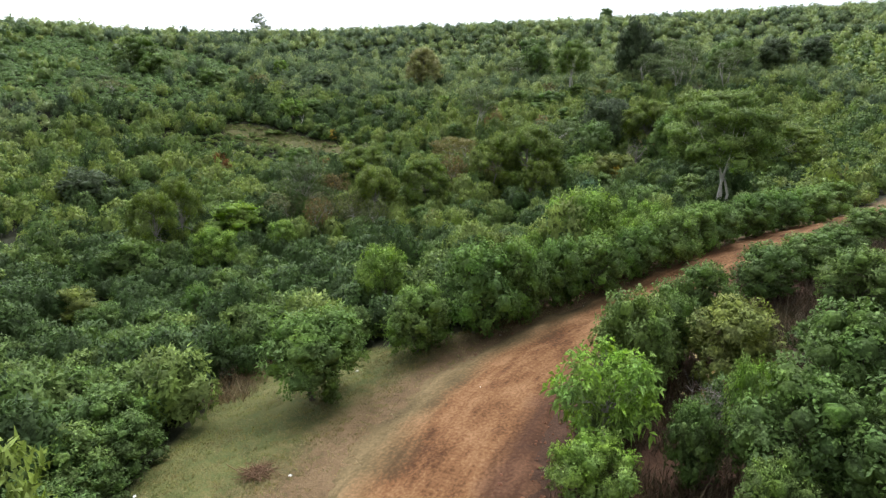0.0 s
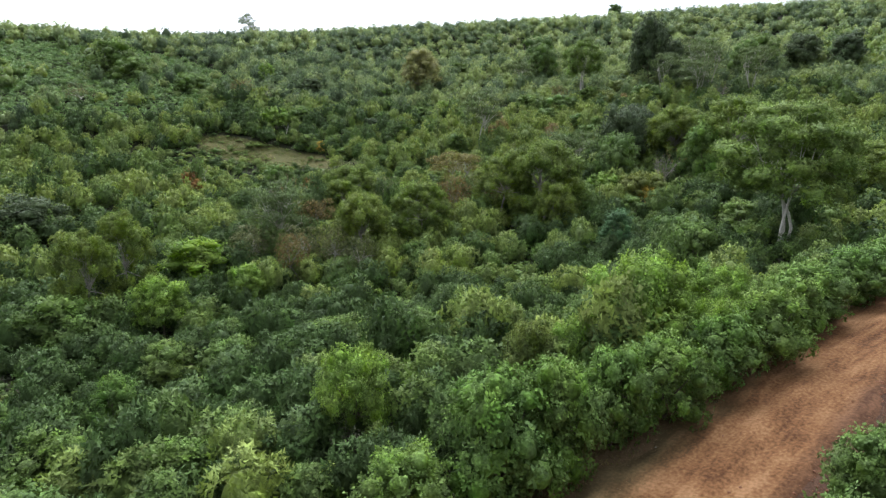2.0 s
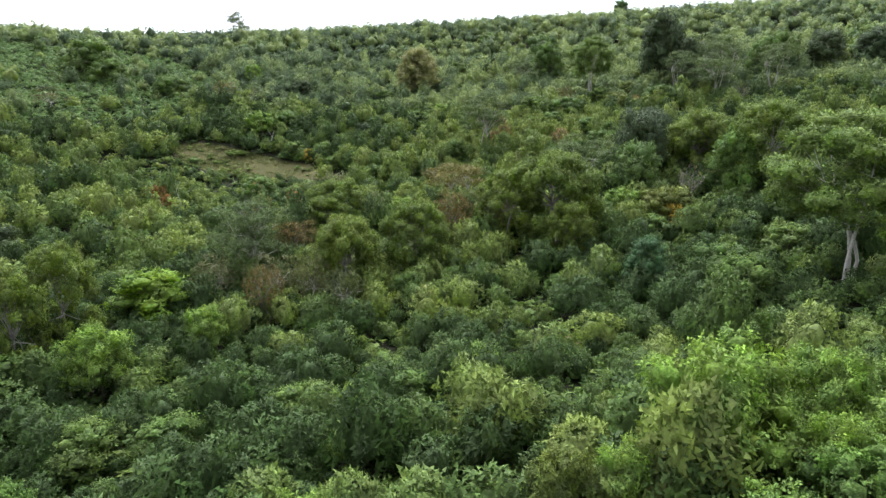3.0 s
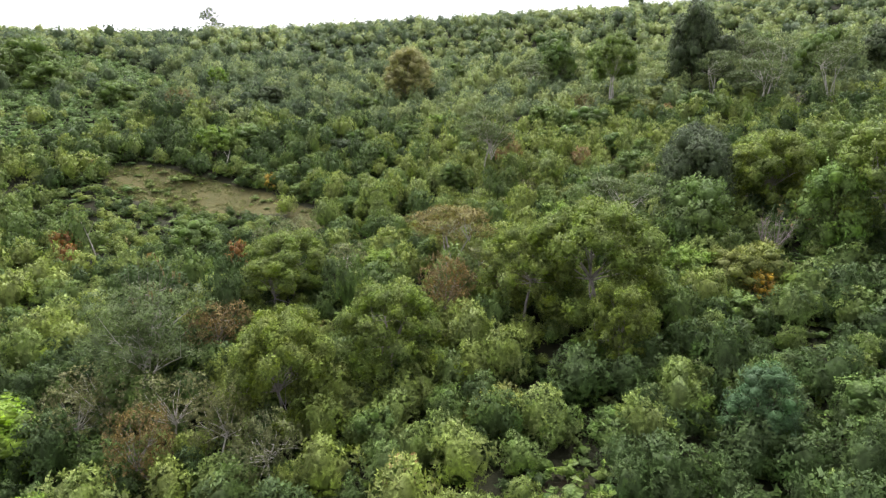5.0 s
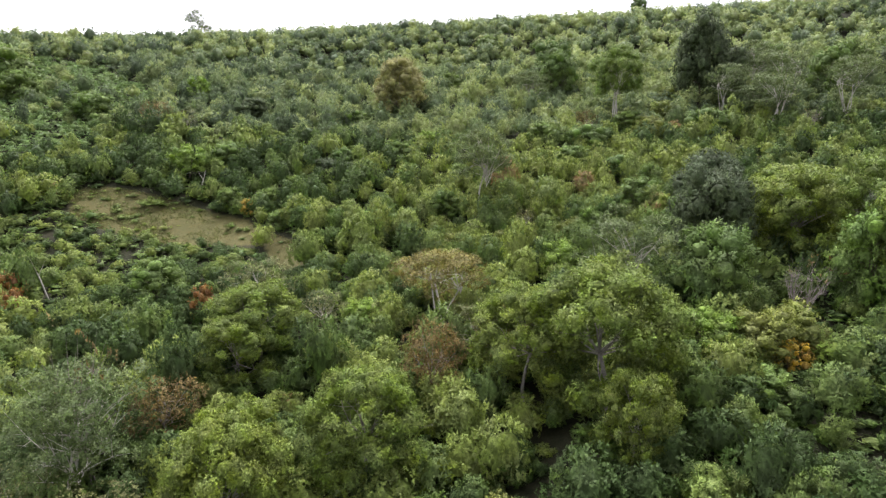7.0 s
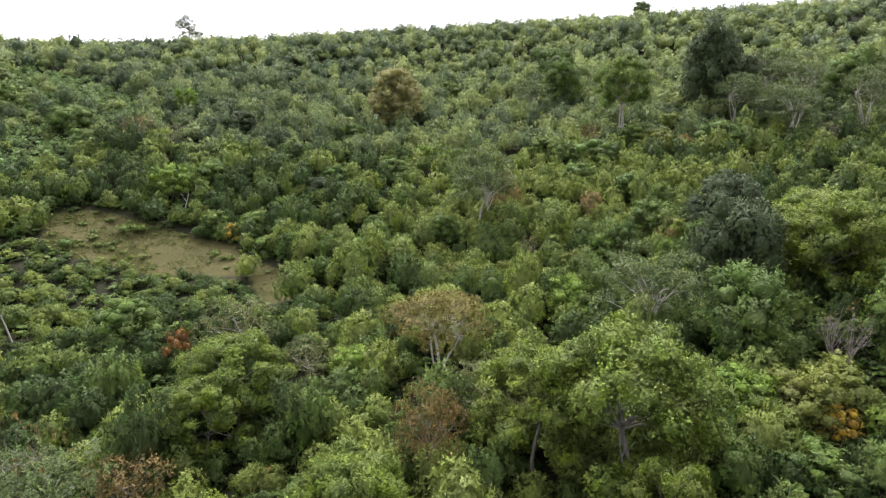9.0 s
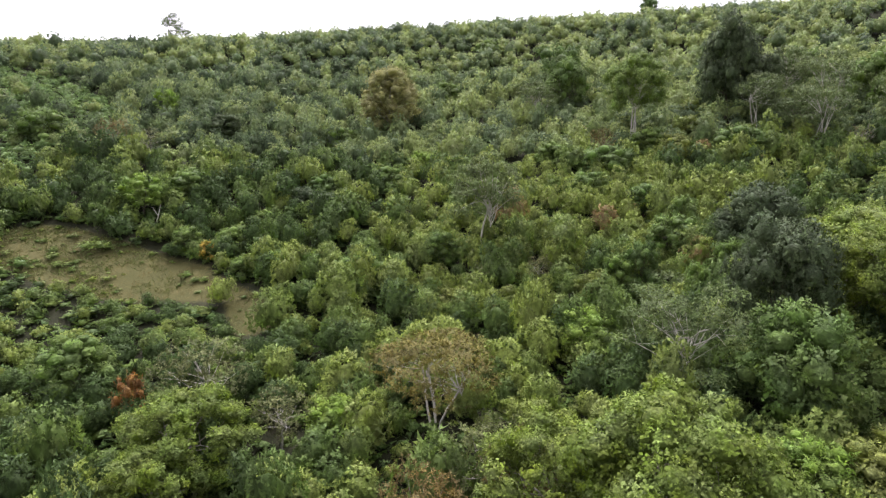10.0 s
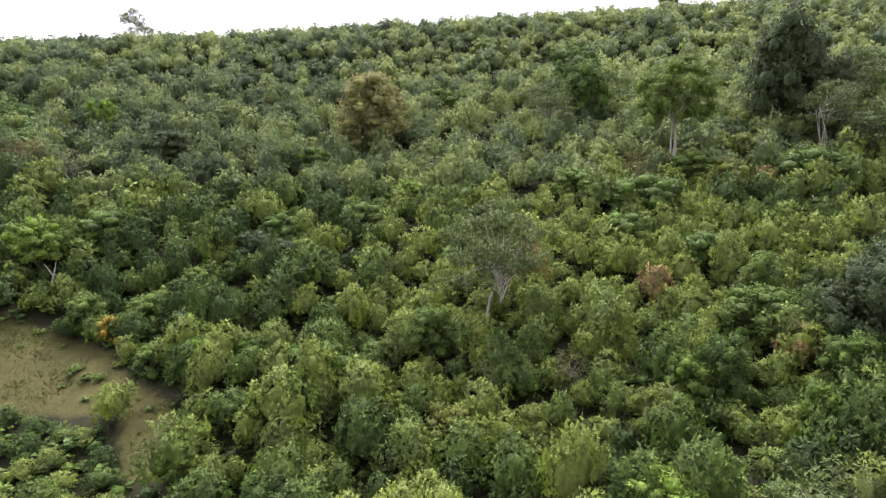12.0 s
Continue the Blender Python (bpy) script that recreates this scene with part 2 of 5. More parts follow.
def earth_material():
    """Graded earth: streaks drawn out along the track, paler where wheels packed it, dark moist soil on the lower side."""
    m, n, l = material("red_earth")
    ax, al = n.new("ShaderNodeAttribute"), n.new("ShaderNodeAttribute")
    ax.attribute_name, al.attribute_name = "across", "along"
    xy = n.new("ShaderNodeCombineXYZ")
    l.new(ax.outputs["Fac"], xy.inputs["X"])
    l.new(al.outputs["Fac"], xy.inputs["Y"])

    def tex(sx, sy, detail, src=None):
        mp = n.new("ShaderNodeMapping")
        mp.inputs["Scale"].default_value = (sx, sy, 1)
        l.new(src or xy.outputs["Vector"], mp.inputs["Vector"])
        q = n.new("ShaderNodeTexNoise")
        q.inputs["Scale"].default_value, q.inputs["Detail"].default_value = 1, detail
        l.new(mp.outputs["Vector"], q.inputs["Vector"])
        return q.outputs["Fac"]

    def blend(a, b, w):
        q = n.new("ShaderNodeMix")
        q.inputs["Factor"].default_value = w
        l.new(a, q.inputs["A"])
        l.new(b, q.inputs["B"])
        return q.outputs["Result"]
    streak, patch, grain = tex(2.2, 0.42, 7), tex(0.5, 0.3, 5), tex(7, 5.5, 9)
    pat = blend(blend(streak, patch, 0.62), grain, 0.34)
    r = ramp(n, [(0.39, (0.05, 0.021, 0.009)), (0.46, (0.095, 0.044, 0.018)), (0.52, (0.135, 0.067, 0.028)), (0.62, (0.2, 0.112, 0.055))])
    l.new(pat, r.inputs["Fac"])
    red = ramp(n, [(0.38, (0.028, 0.014, 0.008)), (0.5, (0.058, 0.027, 0.014)), (0.62, (0.105, 0.053, 0.028))])
    l.new(pat, red.inputs["Fac"])
    side = n.new("ShaderNodeMath")
    side.operation = "MULTIPLY_ADD"
    l.new(patch, side.inputs[0])
    side.inputs[1].default_value = 2.4
    l.new(ax.outputs["Fac"], side.inputs[2])
    w = n.new("ShaderNodeMapRange")
    w.inputs["From Min"].default_value, w.inputs["From Max"].default_value = 3.2, 4.2
    l.new(side.outputs["Value"], w.inputs["Value"])
    q = n.new("ShaderNodeMix")
    q.data_type = "RGBA"
    l.new(w.outputs["Result"], q.inputs["Factor"])
    l.new(r.outputs["Color"], q.inputs["A"])
    l.new(red.outputs["Color"], q.inputs["B"])
    straw = ramp(n, [(0.38, (0.06, 0.042, 0.019)), (0.5, (0.1, 0.072, 0.033)), (0.62, (0.165, 0.118, 0.06))])
    l.new(pat, straw.inputs["Fac"])
    shoulder = n.new("ShaderNodeMath")
    shoulder.operation = "MULTIPLY_ADD"
    l.new(blend(patch, grain, 0.4), shoulder.inputs[0])
    shoulder.inputs[1].default_value = 4.5
    l.new(ax.outputs["Fac"], shoulder.inputs[2])
    sw = n.new("ShaderNodeMapRange")
    sw.inputs["From Min"].default_value, sw.inputs["From Max"].default_value = 0.9, -0.7
    l.new(shoulder.outputs["Value"], sw.inputs["Value"])
    mixed = q
    q = n.new("ShaderNodeMix")
    q.data_type = "RGBA"
    l.new(sw.outputs["Result"], q.inputs["Factor"])
    l.new(mixed.outputs["Result"], q.inputs["A"])
    l.new(straw.outputs["Color"], q.inputs["B"])
    bp = n.new("ShaderNodeBump")
    bp.inputs["Strength"].default_value, bp.inputs["Distance"].default_value = 0.8, 0.09
    l.new(blend(streak, grain, 0.6), bp.inputs["Height"])
    b = n.new("ShaderNodeBsdfPrincipled")
    b.inputs["Roughness"].default_value = 0.95
    b.inputs["Specular IOR Level"].default_value = 0.12
    l.new(q.outputs["Result"], b.inputs["Base Color"])
    l.new(bp.outputs["Normal"], b.inputs["Normal"])
    l.new(b.outputs["BSDF"], n["Material Output"].inputs["Surface"])
    return m


EARTH = earth_material()
CLOD = rough_surface("dark_red_clods", [(0.35, (0.07, 0.03, 0.016)), (0.65, (0.18, 0.08, 0.042))], 1.5, 14, 0.8)


# ---- the lie of the land ----
KNOT_Y = [-40, 10, 30, 50, 70, 90, 110, 130, 150, 175, 205, 240, 262]
RISE = [-2.77, -0.73, 0.09, 0.85, -1.95, 0.0, 4.36, 7.1, 13.97, 22.34, 31.63, 42.6, 50.0]
CROSS = [5.18, 5.24, 5.34, 6.48, 5.35, 4.01, 3.62, 3.14, 1.75, 1.7, 1.75, 1.67, 1.66]
BOWL = [1.85, 1.86, 1.89, 1.95, 2.2, 2.42, 2.62, 2.76, 2.89, 3.05, 3.09, 3.07, 3.05]
TAB_Y = np.arange(-60, 300, 1.0)


def soft_table(values):
    t = np.interp(TAB_Y, KNOT_Y, values)
    k = np.exp(-0.5 * (np.arange(-12, 13) / 4.5) ** 2)
    return np.convolve(np.pad(t, 12, mode="edge"), k / k.sum(), mode="valid")


TABLES = [soft_table(v) for v in (RISE, CROSS, BOWL)]


def dip(x, y, cx, cy, sx, sy, depth):
    return depth * np.exp(-0.5 * (((x - cx) / sx) ** 2 + ((y - cy) / sy) ** 2))


def ripple(x, y):
    return (0.22 * np.sin(0.31 * x + 0.17 * y + 1.3) * np.sin(0.23 * y - 0.12 * x) + 0.1 * np.sin(0.9 * x + 0.4 * y) * np.sin(0.7 * y - 0.35 * x + 2))


def land(x, y):
    """The height of the ground: a road shelf, a wooded valley, and the hill behind up to its crest."""
    x, y = np.asarray(x, float), np.asarray(y, float)
    yc = np.clip(y, -60, 262)
    a, b, q = (np.interp(yc, TAB_Y, t) for t in TABLES)
    u = np.clip(x, -260, 260) / 50
    side = np.where(x > 0, 1 - 0.55 * np.clip((yc - 80) / 50, 0, 1), 1.0)
    h = a + b * u + q * side * 2 * (np.sqrt(1 + u * u) - 1)
    w = np.clip((y - 226) / 46, 0, 1)
    w = w * w * (3 - 2 * w)
    xc = np.clip(x, -260, 260)
    crest = 53.2 + 0.03 * (xc + 45 + np.sqrt((xc + 45) ** 2 + 900)) - 0.052 * np.clip(-xc - 30, 0, 200)
    h = h * (1 - w) + crest * w
    h = h - 0.12 * np.clip(y - 274, 0, 120) - 0.0006 * np.clip(y - 274, 0, 120) ** 2
    h = h + dip(x, y, -28, 47, 12, 13, -3.8) + dip(x, y, -33, 147, 9, 6, -1.0)
    far = np.clip((y - 45) / 20, 0, 1)
    return h + ripple(x, y) * (0.25 + 0.75 * far)


ROAD_LINE = [(-18, -40), (-9.8, -8), (-4.0, 12), (-1.3, 20.4), (1.3, 27), (4.7, 32), (9.2, 36.1), (14.3, 40.4), (20, 45.2), (26.3, 50.3), (34, 56), (44, 62), (62, 72), (90, 84)]
ROAD_HALF = [3.9, 3.9, 4.0, 4.0, 3.8, 3.5, 3.3, 3.1, 2.9, 2.8, 2.7, 2.7, 2.7, 2.7]


def dense_line(points, step):
    p = np.array(points, float)
    s = np.concatenate([[0], np.cumsum(np.hypot(*np.diff(p, axis=0).T))])
    t = np.arange(0, s[-1], step)
    xy = np.stack([np.interp(t, s, p[:, 0]), np.interp(t, s, p[:, 1])], 1)
    k = np.exp(-0.5 * (np.arange(-30, 31) * step / 2.5) ** 2)
    k /= k.sum()
    return t, s, np.stack([np.convolve(np.pad(c, 30, mode="reflect", reflect_type="odd"), k, mode="valid") for c in xy.T], 1)


ROAD_T, ROAD_S, ROAD_XY = dense_line(ROAD_LINE, 0.3)
ROAD_W = np.interp(ROAD_T, ROAD_S, ROAD_HALF)


def road_gap(x, y):
    """Metres from the road's middle line, and the same as a share of its half width; the sign tells the side."""
    x, y = np.atleast_1d(x).astype(float), np.atleast_1d(y).astype(float)
    out = np.full(x.shape, 99.0)
    near = np.where((np.abs(x) < 70) & (y > -45) & (y < 95))[0]
    line, wide = ROAD_XY[::3], ROAD_W[::3]
    tan = np.gradient(line, axis=0)
    tan /= np.linalg.norm(tan, axis=1)[:, None]
    for part_ in np.array_split(near, max(1, len(near) // 4000)):
        if len(part_) == 0:
            continue
        d = np.stack([x[part_], y[part_]], 1)[:, None, :] - line[None]
        i = np.argmin((d ** 2).sum(2), axis=1)
        v = d[np.arange(len(part_)), i]
        sign = np.sign(v[:, 0] * tan[i, 1] - v[:, 1] * tan[i, 0])
        out[part_] = sign * np.hypot(v[:, 0], v[:, 1]) / wide[i]
    return out


def inside(x, y, poly):
    x, y = np.asarray(x, float), np.asarray(y, float)
    hit_ = np.zeros(x.shape, bool)
    for (ax, ay), (bx, by) in zip(poly, poly[1:] + poly[:1]):
        cross = (ay > y) != (by > y)
        with np.errstate(divide="ignore", invalid="ignore"):
            at = (bx - ax) * (y - ay) / (by - ay + 1e-12) + ax
        hit_ ^= cross & (x < at)
    return hit_


VERGE = [(-13.2, 14), (-13.4, 22), (-13.3, 28), (-13.6, 35), (-11.5, 36.8), (-6, 37.2), (-3, 36.4), (2, 38), (8, 41.5), (14, 45.5), (19, 50), (17, 44), (6, 35), (0, 25), (-2, 14)]
MEADOW = [(-58, 151), (-50, 151.5), (-43, 149.5), (-36, 147.5), (-29, 145), (-25, 141), (-21.5, 139), (-17.5, 136), (-17, 131), (-20.5, 130.5), (-23.6, 136.6), (-35, 137), (-45, 139), (-54, 143)]
TRUNK_GAP = [(-2.5, 107.5), (5.5, 107.5), (6.5, 114), (-2, 114)]
MEADOW_FOOT = [(-62, 144), (-50, 141), (-36, 137), (-26, 137), (-18, 133), (-15, 128), (-26, 129), (-42, 130), (-60, 136)]
MEADOW_SKIRT = [(-60, 136), (-42, 130), (-26, 129), (-15, 128), (-15, 123), (-26, 121), (-42, 123), (-60, 129)]
HOLLOW = [(5, 91), (15, 90.5), (16.5, 96.5), (5, 96.5)]
TREE_GAP = [(-15.5, 115.5), (-9.5, 115.5), (-8.5, 107.5), (-12.5, 107.5)]
BARE_FOOT = [(30.5, 103.5), (37, 104), (38, 111), (31, 111)]
GLADE = [(5.5, 70.5), (9.5, 71), (12.5, 73.6), (12.3, 75.6), (7, 75.4)]
EARTH_PATCHES = [[(19.5, 79.4), (24, 78.6), (26.5, 81.4), (25.4, 83.8), (21, 82.6)], [(4.6, 79.5), (9.8, 79.6), (9.4, 82.6), (4.6, 83)]]
FERN_BANK = [(-150, 150), (-75, 155), (-62, 168), (-58, 186), (-72, 205), (-95, 222), (-150, 225)]


def mesh_of(name, verts, faces, mat, smooth=False, fields=None, normals=None):
    """A mesh from arrays: verts (n, 3) and faces (m, 3 or 4); leaves may take the normals of the clump that they clothe."""
    me = bpy.data.meshes.new(name)
    n, (m, k) = len(verts), faces.shape
    me.vertices.add(n)
    me.vertices.foreach_set("co", np.ascontiguousarray(verts, dtype=np.float32).ravel())
    me.loops.add(m * k)
    me.loops.foreach_set("vertex_index", np.ascontiguousarray(faces, dtype=np.int32).ravel())
    me.polygons.add(m)
    me.polygons.foreach_set("loop_start", np.arange(0, m * k, k, dtype=np.int32))
    if smooth:
        me.polygons.foreach_set("use_smooth", np.ones(m, dtype=bool))
    for key, vals in (fields or {}).items():
        at = me.attributes.new(key, "FLOAT", "POINT")
        at.data.foreach_set("value", np.ascontiguousarray(vals, dtype=np.float32))
    if normals is not None:
        at = me.attributes.new("custom_normal", "FLOAT_VECTOR", "POINT")
        at.data.foreach_set("vector", np.ascontiguousarray(normals, dtype=np.float32).ravel())
    me.update(calc_edges=True)
    me.materials.append(mat)
    return me


def grid_faces(nx, ny):
    i = np.arange(nx - 1)[None, :] + nx * np.arange(ny - 1)[:, None]
    return np.stack([i, i + 1, i + 1 + nx, i + nx], -1).reshape(-1, 4)


def soft_mask(x, y, poly, wide):
    """A polygon's share, softened by sampling round each place."""
    tot = 0
    for k in range(8):
        a = k * math.pi / 4
        tot = tot + inside(x + wide * math.cos(a), y + wide * math.sin(a), poly)
    return (tot + 2 * inside(x, y, poly)) / 10


def build_ground():
    def axis(knots):
        out = [knots[0][0]]
        for (a, s), (b, _) in zip(knots, knots[1:]):
            out += list(np.linspace(a, b, max(2, int(round((b - a) / s)) + 1))[1:])
        return np.array(out)
    xs = axis([(-2500, 400), (-900, 80), (-260, 6), (-70, 2), (-30, 0.6), (45, 2), (90, 6), (260, 80), (900, 400), (2500, 400)])
    ys = axis([(-1500, 300), (-300, 40), (-60, 4), (8, 0.6), (62, 1.5), (150, 2), (270, 6), (330, 40), (900, 300), (3000, 300)])
    x, y = [g.ravel() for g in np.meshgrid(xs, ys)]
    z = land(x, y)
    g = road_gap(x, y)
    z = z - 0.3 * np.clip(0.95 - np.abs(g), 0, 0.5)
    rng = np.random.default_rng(5)
    z = z + rng.normal(0, 0.03, len(z)) * (np.abs(x) < 60)
    far_grass = ((x < -95) & (y > 236)) * 0.9
    fields = {
        "grass": np.maximum(soft_mask(x, y, VERGE, 0.8), far_grass),
        "dry": np.maximum(soft_mask(x, y, MEADOW, 1.0), soft_mask(x, y, GLADE, 0.5)),
        "earth": np.maximum(np.where(g > 0, np.clip(1.25 - (g - 1) / 3.2, 0, 1), 0) * (np.abs(g) < 9), 0.45 * sum(soft_mask(x, y, p, 0.6) for p in EARTH_PATCHES)),
        "worn": np.where(g > 0, 0, np.clip(0.95 - (-g - 0.8) / 2.1, 0, 0.82)) * (np.abs(g) < 9),
    }
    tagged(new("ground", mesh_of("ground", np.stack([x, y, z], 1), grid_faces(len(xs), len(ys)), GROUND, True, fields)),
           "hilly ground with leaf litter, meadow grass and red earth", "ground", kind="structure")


def build_road():
    """The graded track: crown, wheel ruts, a torn edge that sinks into the verge."""
    across = np.linspace(-1.22, 1.22, 41)
    tan = np.gradient(ROAD_XY, axis=0)
    tan /= np.linalg.norm(tan, axis=1)[:, None]
    nor = np.stack([tan[:, 1], -tan[:, 0]], 1)
    rng = np.random.default_rng(3)
    wob = np.convolve(rng.normal(0, 1, len(ROAD_T) + 24), np.ones(25) / 5, mode="valid") * 0.5
    c = across[None, :] * ROAD_W[:, None] + 0.25 * np.sin(ROAD_T * 0.35)[:, None] * (across[None, :] ** 2)
    x = ROAD_XY[:, :1] + nor[:, :1] * c
    y = ROAD_XY[:, 1:] + nor[:, 1:] * c
    z = land(x, y)
    lap = np.convolve(rng.normal(0, 1, len(ROAD_T) + 8), np.ones(9) / 3, mode="valid")
    edge = np.clip((np.abs(across)[None, :] + 0.09 * wob[:, None] * np.sign(across)[None, :] + 0.05 * lap[:, None] - 0.78) / 0.36, 0, 1)
    ruts = -0.06 * (np.exp(-((across - 0.30) / 0.09) ** 2) + np.exp(-((across + 0.25) / 0.1) ** 2)) + 0.05 * np.exp(-((across - 0.02) / 0.12) ** 2)
    grain = np.convolve(rng.normal(0, 1, x.size + 2), [0.3, 0.4, 0.3], mode="valid").reshape(x.shape) * 0.035
    drag = 0.012 * np.sin(across[None, :] * 38 + 1.6 * np.sin(ROAD_T * 0.21)[:, None] + 2 * np.sin(across * 5)[None, :]) * (1 - edge)
    berm = 0.22 * np.exp(-((across - 0.9) / 0.1) ** 2)[None, :] * np.clip(0.6 + 0.8 * wob[:, None], 0, 1.5)
    z = z + 0.1 + ruts[None, :] + grain + drag + berm - 0.2 * edge ** 1.3
    tagged(new("road", mesh_of("road", np.stack([x.ravel(), y.ravel(), z.ravel()], 1), grid_faces(len(across), len(ROAD_T)), EARTH, True,
        {"across": c.ravel(), "along": np.repeat(ROAD_T, len(across))})),
           "graded dirt track of bare red-brown earth with ruts", "road", kind="structure")


build_ground()
build_road()


# ---- plants ----
def unit(v):
    return v / np.maximum(np.linalg.norm(v, axis=-1, keepdims=True), 1e-9)


def basis(a):
    """Two directions square to each of the given ones."""
    u = unit(np.cross(a, np.array([0.31, 0.87, 0.38])))
    return u, np.cross(a, u)


def sprays(rng, pos, out, length, width, per, droop=0.1, diamond=False, rise=0.3):
    """Twigs at pos that grow outwards and up, with leaves on both sides. Returns points, triangles, normals and a value for each twig."""
    n = len(pos)
    u, v = basis(out)
    turn = rng.uniform(0, 6.28, n)[:, None]
    twig = unit((u * np.cos(turn) + v * np.sin(turn)) * rng.uniform(0.5, 1.2, (n, 1)) + out * 0.55 + np.array([0, 0, rise]))
    face = unit(out + np.array([0, 0, 0.35]) + rng.normal(0, 0.35, (n, 3)))
    hand = unit(np.cross(twig, face))
    i = np.repeat(np.arange(n), per)
    k = np.tile(np.arange(per), n)
    last = k == per - 1
    hold = np.where(k % 2 == 0, 1.0, -1.0) * np.where(last, 0.1, 1.0) * rng.uniform(0.6, 1.3, n * per)
    way = unit(twig[i] * rng.uniform(0.3, 1.1, n * per)[:, None] + hand[i] * hold[:, None] + rng.normal(0, 0.28, (n * per, 3)))
    ln = (length * rng.uniform(0.6, 1.3, n * per))[:, None]
    wd = (width * rng.uniform(0.7, 1.3, n * per))[:, None]
    nor = unit(face[i] + rng.normal(0, 0.35, (n * per, 3)))
    side = unit(np.cross(nor, way))
    foot = pos[i] + twig[i] * ((k / per - 0.4) * length * per * 0.36)[:, None] + rng.normal(0, 0.12, (n * per, 3)) * length
    tip = foot + way * ln - np.array([0, 0, 1.0]) * droop * ln
    nor = unit(out[i] * 0.85 + np.cross(way, side) * 0.34 + rng.normal(0, 0.12, (n * per, 3)))
    value = rng.normal(0, 0.5, n)[i] + rng.normal(0, 0.3, n * per)
    q = np.arange(n * per)[:, None]
    if diamond:
        mid = foot + way * ln * 0.45 + face[i] * ln * 0.08
        p = np.stack([foot, mid + side * wd * 0.5, tip, mid - side * wd * 0.5], 1).reshape(-1, 3)
        f = np.concatenate([q * 4 + np.array([0, 2, 1]), q * 4 + np.array([0, 3, 2])])
        return p, f, np.repeat(nor, 4, 0), np.repeat(value, 4)
    p = np.stack([foot + side * wd * 0.5, foot - side * wd * 0.5, tip], 1).reshape(-1, 3)
    return p, q * 3 + np.array([0, 1, 2]), np.repeat(nor, 3, 0), np.repeat(value, 3)


def clump_points(rng, centres, radii, count, floor=-1e9):
    """Places on the outside of a heap of ellipsoids, with their normals and the number of the one they lie on."""
    w = radii[:, 0] * radii[:, 2]
    m = int(count * 2.6) + 20
    pick = rng.choice(len(centres), m, p=w / w.sum())
    d = unit(rng.normal(0, 1, (m, 3)) + np.array([0, 0, 0.4]))
    p = centres[pick] + d * radii[pick] * rng.uniform(0.74, 1.08, (m, 1))
    gap = np.linalg.norm((p[:, None] - centres[None]) / radii[None], axis=2)
    gap[np.arange(m), pick] = 9
    ok = np.where((gap.min(1) > 0.74) & (p[:, 2] > floor))[0][:count]
    return p[ok], unit(d[ok] / radii[pick[ok]]), pick[ok]


